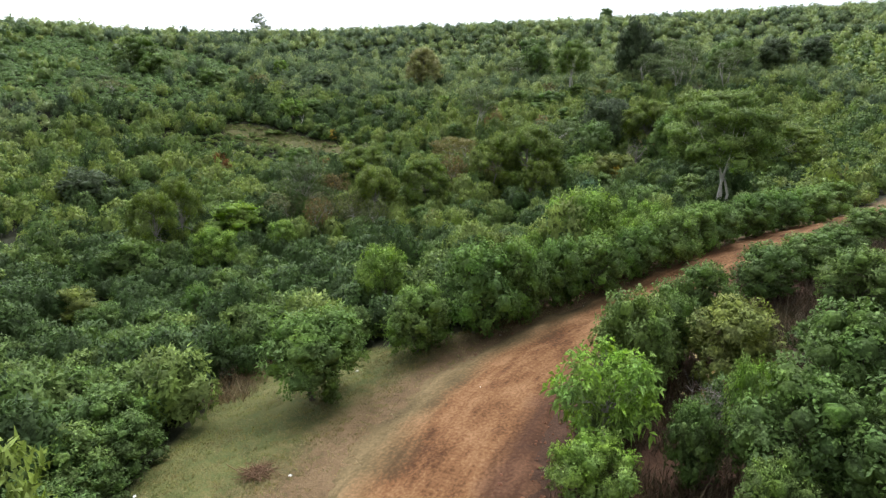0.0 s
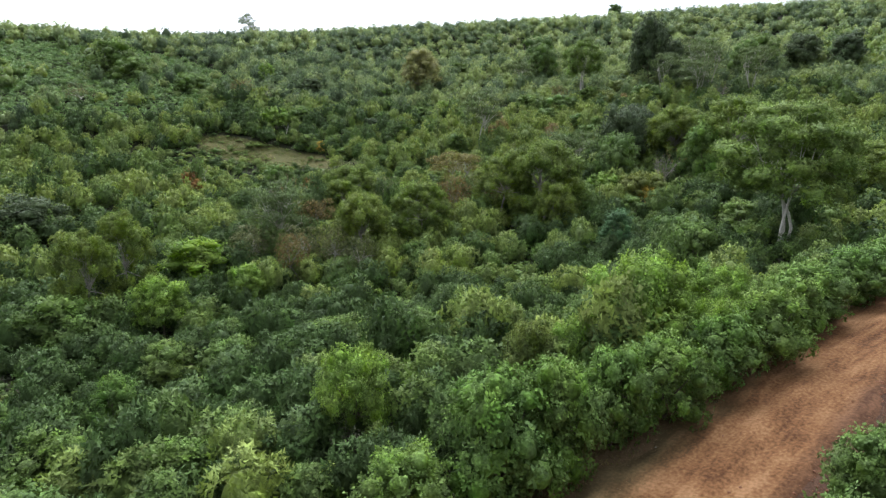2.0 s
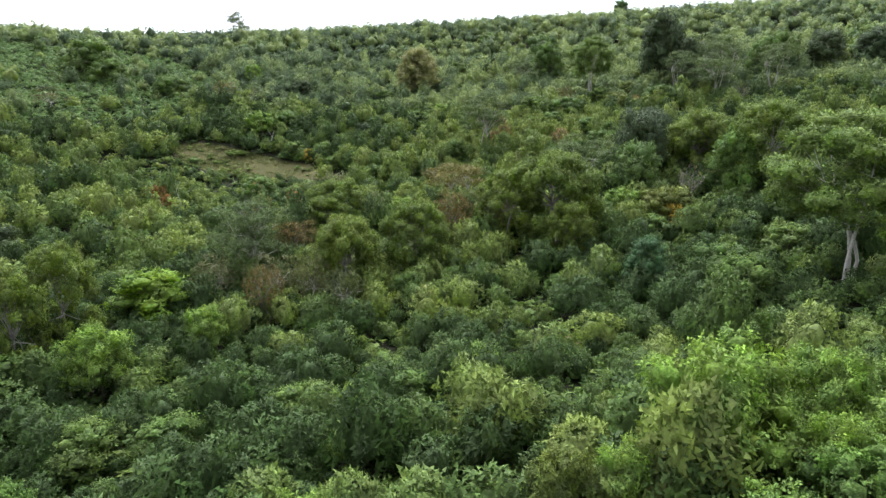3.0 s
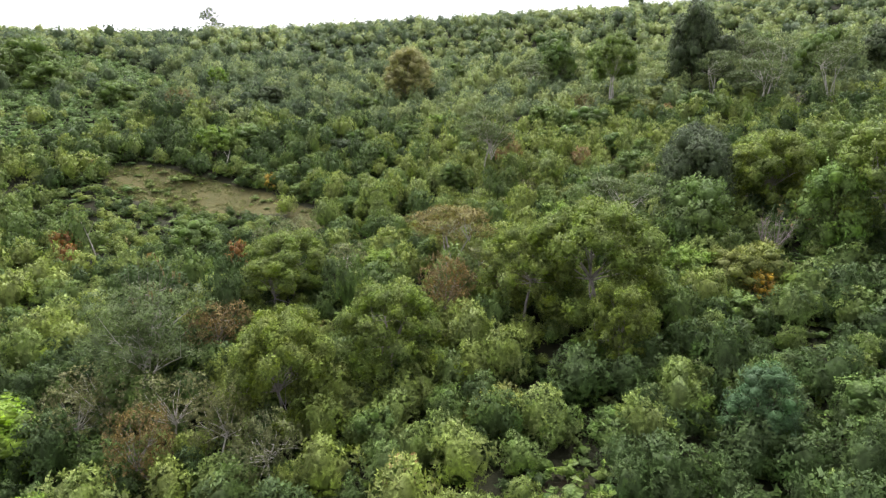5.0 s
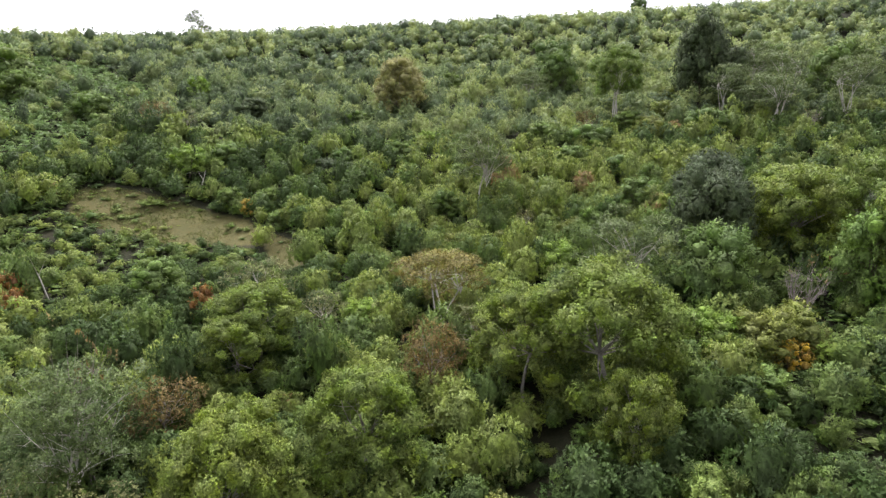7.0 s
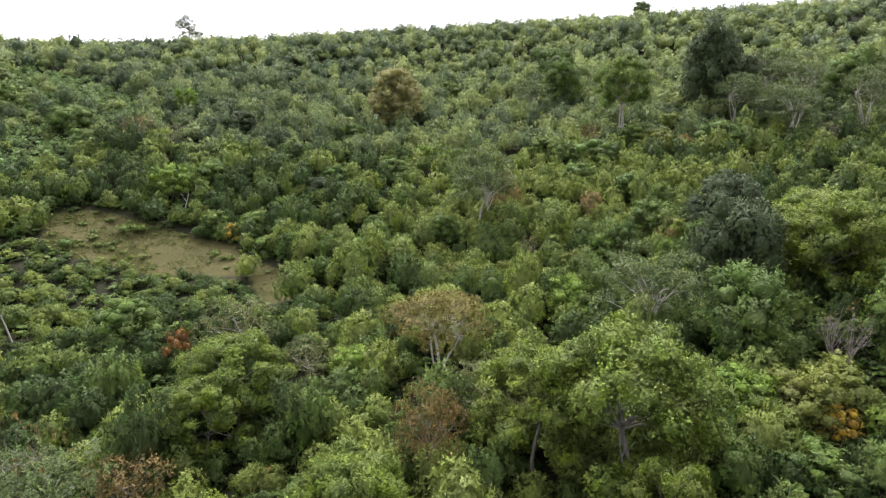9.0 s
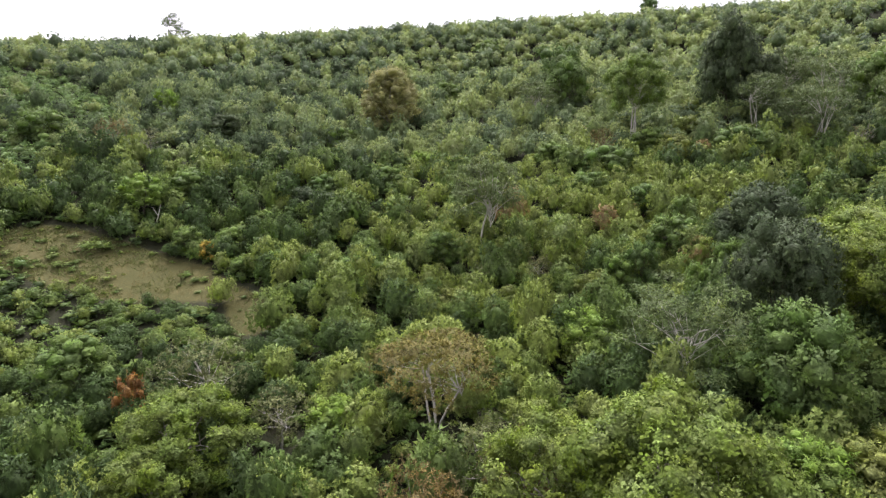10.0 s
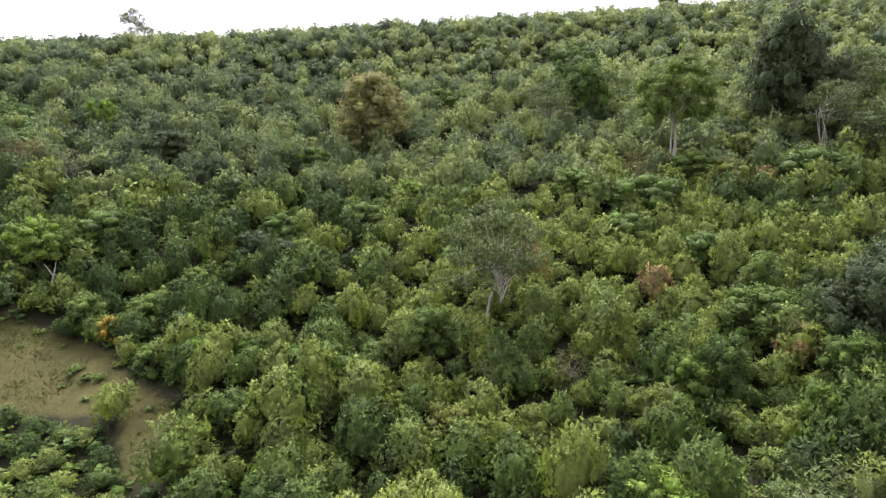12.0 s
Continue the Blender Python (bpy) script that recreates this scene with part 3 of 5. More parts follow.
def lobes_of(rng, kind):
    """Centres and radii of a crown's clumps, in a tree one metre high and one metre in radius."""
    L = []
    if kind in ("dense", "round", "tawny", "dark", "olive", "rust", "yellow", "light", "bigleaf", "conif", "brown"):
        count = {"dense": 30, "round": 38, "tawny": 80, "dark": 34, "olive": 26, "light": 34, "bigleaf": 24, "conif": 40, "brown": 24}.get(kind, 14)
        low = {"light": 0.30, "round": 0.34, "bigleaf": 0.42, "brown": 0.42, "dark": 0.25, "conif": 0.22}.get(kind, 0.13)
        for i in range(count):
            f = (i + 0.5) / count
            zz = low + (0.9 - low) * f ** 0.85
            s = (zz - low) / (0.94 - low)
            if kind == "conif":
                w = (1 - s) ** 0.7 * 0.75 + 0.12
            elif kind == "light":
                w = 0.78 * math.sin(math.pi * (0.22 + 0.66 * s)) ** 0.8
            elif kind in ("bigleaf", "brown"):
                w = 0.8 * math.sin(math.pi * (0.3 + 0.52 * s)) ** 0.8
            else:
                w = 0.80 * math.sqrt(max(0.0, 1 - (max(0, s - 0.25) / 0.78) ** 2)) * (0.75 + 0.25 * min(1, s / 0.25))
            a = i * 2.39996 + rng.uniform(-0.5, 0.5)
            rr = w * (rng.uniform(0.78, 1.12) if i % 4 else rng.uniform(0.1, 0.6))
            r = rng.uniform(0.27, 0.42) * (0.72 if kind in ("bigleaf", "conif", "light", "tawny") else 1)
            L.append((rr * math.cos(a), rr * math.sin(a), zz * rng.uniform(0.94, 1.04), r, r * rng.uniform(0.75, 1.0)))
    elif kind == "shrub":
        count = rng.integers(13, 18)
        for i in range(count):
            f = (i + 0.5) / count
            zz = 0.28 + 0.58 * f
            w = 0.74 * math.sqrt(max(0.02, 1 - (max(0, f - 0.2) / 0.86) ** 2))
            a = i * 2.39996 + rng.uniform(-0.5, 0.5)
            rr = w * (rng.uniform(0.8, 1.15) if i % 4 else rng.uniform(0.1, 0.5))
            r = rng.uniform(0.26, 0.44)
            L.append((rr * math.cos(a), rr * math.sin(a), zz * rng.uniform(0.93, 1.05), r, r * rng.uniform(0.75, 1.05)))
    elif kind in ("broad", "white"):
        for i in range(30):
            f = (i + 0.5) / 30
            a = i * 2.39996 + rng.uniform(-0.4, 0.4)
            rr = 0.84 * math.sqrt(f) * rng.uniform(0.85, 1.12)
            zz = 0.9 - 0.36 * rr ** 2.2 - (0.1 if i % 3 == 0 else 0) - rng.uniform(0, 0.08)
            r = rng.uniform(0.15, 0.27) * (1.15 if kind == "white" else 1)
            L.append((rr * math.cos(a), rr * math.sin(a), zz, r, r * rng.uniform(0.6, 0.85) * (0.7 if kind == "white" else 1)))
        for i in range(28):
            a = i * 2.39996
            rr = rng.uniform(0.45, 0.9)
            r = rng.uniform(0.14, 0.24)
            L.append((rr * math.cos(a), rr * math.sin(a), rng.uniform(0.24 if kind == "broad" else 0.38, 0.66), r, r * 0.9))
    else:
        for i in range(34):
            f = (i + 0.5) / 34
            a = i * 2.39996 + rng.uniform(-0.4, 0.4)
            rr = 0.86 * math.sqrt(f) * rng.uniform(0.8, 1.15)
            zz = 0.95 - (0.25 if kind == "umb" else 0.16) * rr ** 1.6 - rng.choice([0, 0.06, 0.14, 0.24, 0.34] if kind == "umb" else [0, 0.04, 0.1, 0.2])
            r = rng.uniform(0.19, 0.34)
            L.append((rr * math.cos(a), rr * math.sin(a), zz, r, r * 0.34))
    return np.array(L)


def ball(level, cut):
    """A unit ball of triangles, open below the height of the cut."""
    g = (1 + math.sqrt(5)) / 2
    v = [(-1, g, 0), (1, g, 0), (-1, -g, 0), (1, -g, 0), (0, -1, g), (0, 1, g), (0, -1, -g), (0, 1, -g), (g, 0, -1), (g, 0, 1), (-g, 0, -1), (-g, 0, 1)]
    v = [tuple(unit(np.array(p, float))) for p in v]
    f = [(0, 11, 5), (0, 5, 1), (0, 1, 7), (0, 7, 10), (0, 10, 11), (1, 5, 9), (5, 11, 4), (11, 10, 2), (10, 7, 6), (7, 1, 8),
         (3, 9, 4), (3, 4, 2), (3, 2, 6), (3, 6, 8), (3, 8, 9), (4, 9, 5), (2, 4, 11), (6, 2, 10), (8, 6, 7), (9, 8, 1)]
    for _ in range(level):
        mids, nf = {}, []

        def halfway(a, b):
            k = (min(a, b), max(a, b))
            if k not in mids:
                mids[k] = len(v)
                v.append(tuple(unit(np.array(v[a]) + np.array(v[b]))))
            return mids[k]
        for a, b, c in f:
            ab, bc, ca = halfway(a, b), halfway(b, c), halfway(c, a)
            nf += [(a, ab, ca), (b, bc, ab), (c, ca, bc), (ab, bc, ca)]
        f = nf
    v, f = np.array(v), np.array(f)
    f = f[(v[f][:, :, 2] > cut).any(1)]
    used = np.unique(f)
    back = np.zeros(len(v), int)
    back[used] = np.arange(len(used))
    return v[used], back[f]


BALL_LUMP = ball(1, -0.45)
BALL_ROUGH = ball(0, -0.3)


def inner_mass(rng, lobes, size, share):
    """The close-packed leaf mass inside each clump, below its outer leaves."""
    R, H = size
    base, face = BALL_LUMP
    vs, fs, ns = [], [], []
    for k, (lx, ly, lz, lr, lv) in enumerate(lobes):
        a = rng.uniform(0, 6.28)
        b = base * rng.uniform(0.85, 1.12, (len(base), 1))
        b = np.stack([b[:, 0] * math.cos(a) - b[:, 1] * math.sin(a), b[:, 0] * math.sin(a) + b[:, 1] * math.cos(a), b[:, 2]], 1)
        vs.append(np.array([lx * R, ly * R, lz * H]) + b * np.array([lr * R, lr * R, lv * R]) * share)
        fs.append(face + k * len(base))
        ns.append(unit(b))
    return np.concatenate(vs), np.concatenate(fs), np.concatenate(ns)


def hull_ball(rng, centres, radii, middle, base, depth):
    """One closed mass under a heap of ellipsoids: the ball's points pushed out until they meet them."""
    v, f = base
    d = unit(v + rng.normal(0, 0.05, v.shape))
    o = (middle - centres)[None] / radii[None]
    e = d[:, None] / radii[None]
    a, b, c = (e * e).sum(2), (e * o).sum(2), (o * o).sum(2) - 1
    disc = b * b - a * c
    far = np.where(disc > 0, (-b + np.sqrt(np.maximum(disc, 0))) / a, 0).max(1)
    far = np.maximum(far, np.median(far) * 0.6) * depth
    return middle + d * far[:, None], f, d


def shrub_arrays(rng, tall, leaves, length, width, base, depth):
    """A shrub one metre in radius: several rounded heads of foliage clothed in leaf sprays, and a shade of tone for each point."""
    count = int(rng.integers(8, 15))
    slim, form = rng.uniform(0.85, 1.02), rng.uniform(0.4, 0.8)
    rows = []
    for i in range(count):
        f = (i + 0.5) / count
        z = tall * (0.26 + 0.5 * f ** 0.8) * rng.uniform(0.92, 1.06)
        w = slim * 0.72 * (1 - f ** 2.2) ** form + 0.05
        a = i * 2.39996 + rng.uniform(-0.5, 0.5)
        r = rng.uniform(0.26, 0.42)
        w = w * (rng.uniform(0.75, 1.12) if i % 4 else rng.uniform(0.1, 0.5))
        rows.append((w * math.cos(a), w * math.sin(a), z, r, r, r * rng.uniform(0.8, 1.2)))
    rows.append((rng.normal(0, 0.12), rng.normal(0, 0.12), tall * rng.uniform(0.7, 0.8), 0.42, 0.42, 0.36 * rng.uniform(0.9, 1.2)))
    rows = np.array(rows)
    centres, radii = rows[:, :3], rows[:, 3:]
    own = rng.normal(0, 0.05, len(rows))
    middle = np.array([0, 0, tall * 0.42])
    sv, sf, sn = hull_ball(rng, centres, radii, middle, base, depth)
    per = 5 if leaves > 900 else 4 if leaves > 400 else 3
    pos, out, pick = clump_points(rng, centres, radii, leaves // per, 0.1 * tall)
    heart = unit(pos - middle * np.array([1, 1, 0.7]))
    v, f, n, value = sprays(rng, pos, unit(out + 0.95 * heart), length, width, per)
    shade = np.repeat(own[pick], per * 3) + 0.055 * value
    return np.concatenate([sv, v]), np.concatenate([sf, f + len(sv)]), np.concatenate([sn, n]), np.concatenate([np.full(len(sv), -0.05), shade])


def crown_arrays(rng, lobes, size, leaves, length, width, per=4, droop=0.1, mass=0.0, diamond=False, rise=0.3):
    """Sprays of leaves over the clumps of a crown of that radius and height."""
    R, H = size
    centres = lobes[:, :3] * np.array([R, R, H])
    radii = lobes[:, [3, 3, 4]] * R
    pos, out, pick = clump_points(rng, centres, radii, leaves // per)
    heart = unit(pos - np.array([0, 0, lobes[:, 2].mean() * H * 0.8]))
    v, f, n, value = sprays(rng, pos, unit(out + 0.4 * heart), length, width, per, droop, diamond, rise)
    value = value + np.repeat(rng.normal(0, 0.35, len(lobes))[pick], per * (4 if diamond else 3))
    if mass:
        mv, mf, mn = inner_mass(rng, lobes, size, mass)
        v, f, n, value = np.concatenate([v, mv]), np.concatenate([f, mf + len(v)]), np.concatenate([n, mn]), np.concatenate([value, np.zeros(len(mv))])
    return v, f, n, value


def tube(path, radii, sides=6):
    """A tapered limb along a path."""
    p = np.array(path, float)
    t = unit(np.gradient(p, axis=0))
    a = unit(np.cross(t, np.array([0.31, 0.9, 0.3])))
    b = np.cross(t, a)
    ang = np.arange(sides) * 2 * math.pi / sides
    ring = (a[:, None] * np.cos(ang)[None, :, None] + b[:, None] * np.sin(ang)[None, :, None]) * np.array(radii)[:, None, None]
    v = (p[:, None] + ring).reshape(-1, 3)
    k, n = np.arange(sides), len(p)
    f = [np.stack([k + i * sides, (k + 1) % sides + i * sides, (k + 1) % sides + (i + 1) * sides, k + (i + 1) * sides], 1) for i in range(n - 1)]
    return v, np.concatenate(f)


def join(parts):
    vs, fs, o = [], [], 0
    for v, f in parts:
        vs.append(v)
        fs.append(f + o)
        o += len(v)
    return np.concatenate(vs), np.concatenate(fs)


def limb_arrays(rng, lobes, size, fork, thick, count, stems=1, twigs=2, low=0.12, gather=0.12):
    """Trunks from the ground to the fork, and limbs from there to the larger clumps."""
    R, H = size
    trunks, limbs, tops = [], [], []
    for s in range(stems):
        a = rng.uniform(0, 6.28) + s * 6.28 / stems
        off = 0.0 if stems == 1 else gather * R
        base = np.array([off * 0.35 * math.cos(a), off * 0.35 * math.sin(a), -0.25])
        top = np.array([off * 2.2 * math.cos(a) + rng.normal(0, 0.04) * R, off * 2.2 * math.sin(a) + rng.normal(0, 0.04) * R, fork * H * rng.uniform(0.9, 1.1)])
        u = np.linspace(0, 1, 6)[:, None]
        p = base + (top - base) * u + np.sin(u * math.pi * 1.3) * rng.normal(0, 0.035 * H, (1, 3)) * np.array([1, 1, 0])
        r = thick / math.sqrt(stems) * np.array([1.35, 1.0, 0.9, 0.82, 0.75, 0.66])
        trunks.append(tube(p, r, 7))
        tops.append((p[-1], r[-1]))
    order = np.argsort(-lobes[:, 3] + rng.uniform(0, 0.12, len(lobes)))[:count]
    for i in order:
        end = np.array([lobes[i, 0] * R, lobes[i, 1] * R, lobes[i, 2] * H])
        start, r0 = min(tops, key=lambda q: np.hypot(*(q[0] - end)[:2]))
        start = start - np.array([0, 0, rng.uniform(0, low) * H * fork])
        u = np.linspace(0, 1, 6)[:, None]
        p = start + (end - start) * u
        p[:, 2] += (np.sin(u * math.pi) * 0.05 * H)[:, 0] * rng.uniform(-0.4, 1)
        p[:, :2] += np.sin(u * math.pi) * rng.normal(0, 0.06 * R, (1, 2))
        one = [tube(p, r0 * np.array([0.62, 0.5, 0.4, 0.3, 0.2, 0.1]), 5)]
        for _ in range(twigs):
            e2 = p[3] + rng.normal(0, 0.2, 3) * np.array([R, R, 0.25 * H]) + np.array([0, 0, 0.05 * H])
            q = p[3] + (e2 - p[3]) * np.linspace(0, 1, 4)[:, None]
            one.append(tube(q, r0 * np.array([0.28, 0.2, 0.13, 0.05]), 4))
        limbs.append(join(one))
    return join(trunks), limbs


KINDS = {
    # kind: leaves near, length, width, fork, trunk radius, limbs, bark, label
    "dense": (4600, 0.175, 0.12, 0.24, 0.13, 12, "brown", "bushy tree with dense dark green foliage"),
    "fresh": (4600, 0.175, 0.12, 0.24, 0.13, 12, "brown", "bushy tree with full bright green foliage"),
    "round": (5200, 0.17, 0.11, 0.3, 0.13, 14, "brown", "round-crowned tree with full bright green foliage"),
    "light": (5200, 0.17, 0.085, 0.34, 0.10, 12, "brown", "young tree with feathery fresh green foliage"),
    "olive": (5200, 0.2, 0.12, 0.25, 0.11, 10, "brown", "bushy tree with olive green foliage"),
    "broad": (20000, 0.19, 0.14, 0.4, 0.15, 18, "grey", "tall spreading tree with clumped yellow-green foliage"),
    "white": (30000, 0.22, 0.15, 0.42, 0.26, 18, "pale", "tall tree with several white trunks and a wide green crown"),
    "umb": (7000, 0.22, 0.09, 0.52, 0.13, 20, "pale", "flat-topped tree with thin grey-green foliage on pale limbs"),
    "stemmed": (9000, 0.24, 0.11, 0.6, 0.17, 20, "pale", "flat-topped tree with grey-green layers on several pale stems"),
    "yumb": (8000, 0.22, 0.1, 0.6, 0.17, 20, "pale", "flat-topped tree with brownish foliage on pale forked trunks"),
    "brown": (4200, 0.16, 0.1, 0.40, 0.12, 14, "grey", "tree with thin brownish dry foliage"),
    "drab": (3200, 0.17, 0.1, 0.5, 0.1, 16, "pale", "tree with thin drab olive foliage and grey twigs"),
    "tawny": (15000, 0.22, 0.17, 0.2, 0.2, 12, "grey", "tall dome-shaped tree with tawny olive foliage"),
    "dark": (12000, 0.27, 0.21, 0.28, 0.18, 12, "brown", "large tree with very dark green foliage"),
    "conif": (5200, 0.22, 0.07, 0.25, 0.12, 12, "brown", "soft cone-shaped tree with bluish green foliage"),
    "bigleaf": (2200, 0.34, 0.14, 0.5, 0.09, 14, "grey", "young tree with large bright green compound leaves"),
    "lime": (5200, 0.19, 0.13, 0.3, 0.11, 12, "brown", "low spreading tree with vivid lime green foliage"),
    "rust": (900, 0.26, 0.15, 0.3, 0.08, 8, "brown", "small tree with rust red foliage"),
    "yellow": (900, 0.26, 0.15, 0.3, 0.08, 8, "brown", "small tree with yellow foliage"),
    "bare": (60, 0.2, 0.1, 0.3, 0.075, 30, "ashen", "leafless tree with bare grey twigs"),
}
STEMS = {"umb": 1, "stemmed": 5, "yumb": 4, "white": 3, "bare": 2}
made_trees = {}


def build_tree(kind, lod, seed):
    """A tree one template size; its copies are scaled."""
    leaves, length, width, fork, thick, limbs, bark, label = KINDS[kind]
    size = {"broad": (4.5, 10.5), "white": (6.0, 15.5), "umb": (4.3, 10), "stemmed": (4.6, 9.5), "yumb": (4.4, 7), "dark": (4.4, 10), "bare": (1.9, 4.8), "brown": (2.6, 6), "drab": (2.6, 6), "tawny": (5, 12), "conif": (2.5, 6.6)}.get(kind, (2.2, 4.6))
    rng = np.random.default_rng(seed)
    shape = {"fresh": "dense", "bare": "brown", "drab": "brown", "lime": "dense", "stemmed": "umb"}.get(kind, kind)
    lobes = lobes_of(rng, shape)
    share, grow = {0: (1.5, 1.0), 1: (0.75, 1.05), 2: (0.35, 1.35)}[lod]
    if kind in ("broad", "white", "dark", "tawny", "conif", "bigleaf", "brown", "drab", "bare", "yumb", "umb") and lod == 0:
        share, grow = 1.15, 0.95
    if kind == "umb":
        share, grow = (1.15, 1.05) if lod == 0 else (1.0, 1.35)
    leaf_mat = LEAF[{"stemmed": "umb", "bare": "brown", "round": "fresh"}.get(kind, kind)]
    root = new(kind_name(kind))
    (tv, tf), arms = limb_arrays(rng, lobes, size, fork, thick * (size[1] / 5 if kind in ("dense", "light", "olive") else 1), limbs if lod < 2 else limbs // 2, STEMS.get(kind, 1), 6 if kind == "bare" else 2, 0.5 if kind in ("umb", "bare") else 0.15, {"white": 0.035, "stemmed": 0.26, "yumb": 0.2}.get(kind, 0.12))
    airy = kind in ("umb", "stemmed", "yumb", "brown", "drab", "bare", "bigleaf")
    cv, cf, cn, tuft = crown_arrays(rng, lobes, size, int(leaves * share), length * grow, width * grow, per=6 if lod == 0 else 4, droop=0.5 if kind == "bigleaf" else 0.15,
                                    mass=0.0 if airy else (0.56, 0.6, 0.66)[lod], diamond=lod == 0 and length < 0.2 or kind == "bigleaf")
    if kind not in ("umb", "stemmed", "yumb", "white", "bare", "bigleaf", "broad"):
        tv, tf = join([(tv, tf)] + arms)
        arms = []
    stem = None
    for nm, v, f, mat in [("trunk", tv, tf, BARK[bark]), ("crown", cv, cf, leaf_mat)] + [("limb", v, f, BARK[bark]) for v, f in arms]:
        ob = new(nm, mesh_of(nm, v, f, mat, True, {"tuft": tuft}, cn) if nm == "crown" else mesh_of(nm, v, f, mat, True))
        ob.parent = stem if nm == "limb" else root
        stem = ob if nm == "trunk" else stem
    tagged(root, label, "tree")
    root["size_r"], root["size_h"] = size
    return root


def kind_name(kind):
    return {"dense": "bushy_tree", "fresh": "bushy_tree", "round": "bushy_tree", "light": "young_tree", "olive": "bushy_tree", "broad": "spreading_tree", "white": "spreading_tree", "umb": "umbrella_tree", "stemmed": "umbrella_tree", "yumb": "umbrella_tree",
            "brown": "dry_tree", "drab": "thin_tree", "tawny": "dome_tree", "dark": "dark_tree", "conif": "conifer", "bigleaf": "young_tree", "lime": "bushy_tree", "rust": "small_tree", "yellow": "small_tree", "bare": "bare_tree"}[kind]


tree_spots = []


def plant(kind, x, y, h, r, group="", label=""):
    """Sets a tree of that height and crown radius on the ground at (x, y)."""
    sunk = max(0.0, 1.65 * r - h) if kind in ("dense", "fresh", "light", "olive", "dark") else 0.0
    h = max(h + sunk, 1.1 * r)
    lod = 0 if (abs(x) < 36 and y < 62) or (h > 6 and abs(x) < 40 and y < 135) else 1 if (y < 150 and abs(x) < 70) or h > 8 else 2
    variants = 3 if kind in ("dense", "fresh", "broad", "umb", "light", "dark", "brown", "olive") else 1
    key = (kind, lod, (len(tree_spots) * 7 + int(abs(x) * 10)) % variants)
    turn = random.uniform(0, 360)
    if key not in made_trees:
        made_trees[key] = build_tree(kind, lod, 11 + hash_of(key))
        ob = made_trees[key]
    else:
        src = made_trees[key]
        ob = copy_thing(src, pose(0, 0, 0))
    sr, sh = r / ob["size_r"], h / ob["size_h"]
    ob.matrix_basis = pose(x, y, float(land(x, y)) - 0.05 - sunk, 0, 0, turn) @ Matrix.Diagonal((sr, sr * random.uniform(0.92, 1.08), sh, 1))
    tree_spots.append((x, y, r, h))
    if group or label:
        tagged(ob, label, group=group)
    return ob


def hash_of(key):
    return sum(ord(c) for c in key[0]) * 3 + key[1] * 101 + key[2] * 17


HEDGE = [(-1.9, 35.1, 4.4, 2.0), (1.9, 37.2, 6.0, 2.6), (4.7, 38.7, 5.6, 2.1), (7.6, 40.7, 5.0, 1.95), (10.7, 42.3, 4.4, 2.05), (14.3, 44.6, 4.2, 2.0), (17.9, 46.8, 4.4, 2.1), (20.8, 50.0, 4.1, 2.1),
         (23.5, 52.4, 4.1, 2.3), (28, 54.8, 4.3, 2.3), (32.4, 57.4, 4.1, 2.4), (37, 60, 4.2, 2.4), (42, 64.5, 4.2, 2.4)]
for spot in HEDGE:
    plant("fresh", *spot, group="trees along the upper edge of the track", label="bushy tree with dense mid green foliage beside the track")
plant("dense", -6.2, 29.4, 1.1, 0.55, label="small dark green shrub at the foot of a tree")
plant("round", -7.2, 30.0, 5.0, 2.75, label="lone bushy green tree standing on the grass verge")
LOWER_SIDE = [(9.0, 26.8, 5.3, 1.9), (11.5, 29.5, 4.4, 1.6), (14.9, 33.3, 4.2, 1.9), (20.4, 37.1, 3.8, 2.1), (25, 40.2, 3.2, 1.9), (28.7, 43.2, 2.6, 1.9), (33.5, 46.6, 2.6, 1.8), (16.4, 22.6, 5.2, 2.2),
              (11.9, 18.2, 5.0, 2.1), (14.5, 16.5, 4.8, 2.2), (9.1, 19.9, 3.4, 1.0), (10.2, 16.4, 3.2, 1.2), (24, 33.5, 4.0, 2.0)]
for spot in LOWER_SIDE:
    plant("dense", *spot, group="trees below the track", label="bushy tree with dense green foliage below the track")
LEFT_THICKET = [(-19.7, 37.1, 4.4, 3.1), (-16.6, 26.2, 3.4, 2.5), (-15.8, 30.2, 3.4, 2.2), (-15.9, 22.0, 3.2, 2.2), (-17.9, 43.8, 3.8, 2.3), (-14.0, 41.6, 3.6, 2.4), (-20.5, 30.5, 3.6, 2.4), (-31.3, 50.6, 4.0, 2.2),
                (-37.9, 68.9, 5.4, 4.0), (-23.5, 46.5, 4.0, 2.5), (-14.6, 18.6, 2.8, 1.7), (-14.5, 24.3, 2.6, 1.5), (-14.4, 21.2, 2.2, 1.3)]
for spot in LEFT_THICKET:
    plant("dense", *spot, group="trees of the valley thicket")
VALLEY_DENSE = [(-2.6, 64.7, 2.6, 2.0), (-10.7, 64.8, 2.8, 2.2), (-18.3, 61.2, 3.2, 2.5), (-23.8, 61.1, 3.6, 2.5), (24.8, 74.3, 5.6, 2.7), (35.3, 86.5, 4.4, 2.8), (-4.3, 85.2, 3.7, 1.8), (11.5, 85.4, 2.4, 1.8),
                (25.1, 97.9, 3.2, 2.7), (35.4, 101.0, 3.0, 2.5), (11.8, 94.2, 2.8, 2.0), (6.0, 93.7, 2.7, 1.9), (0.3, 89.0, 3.1, 1.9)]
for spot in VALLEY_DENSE:
    plant("dense", *spot, group="trees of the valley thicket")
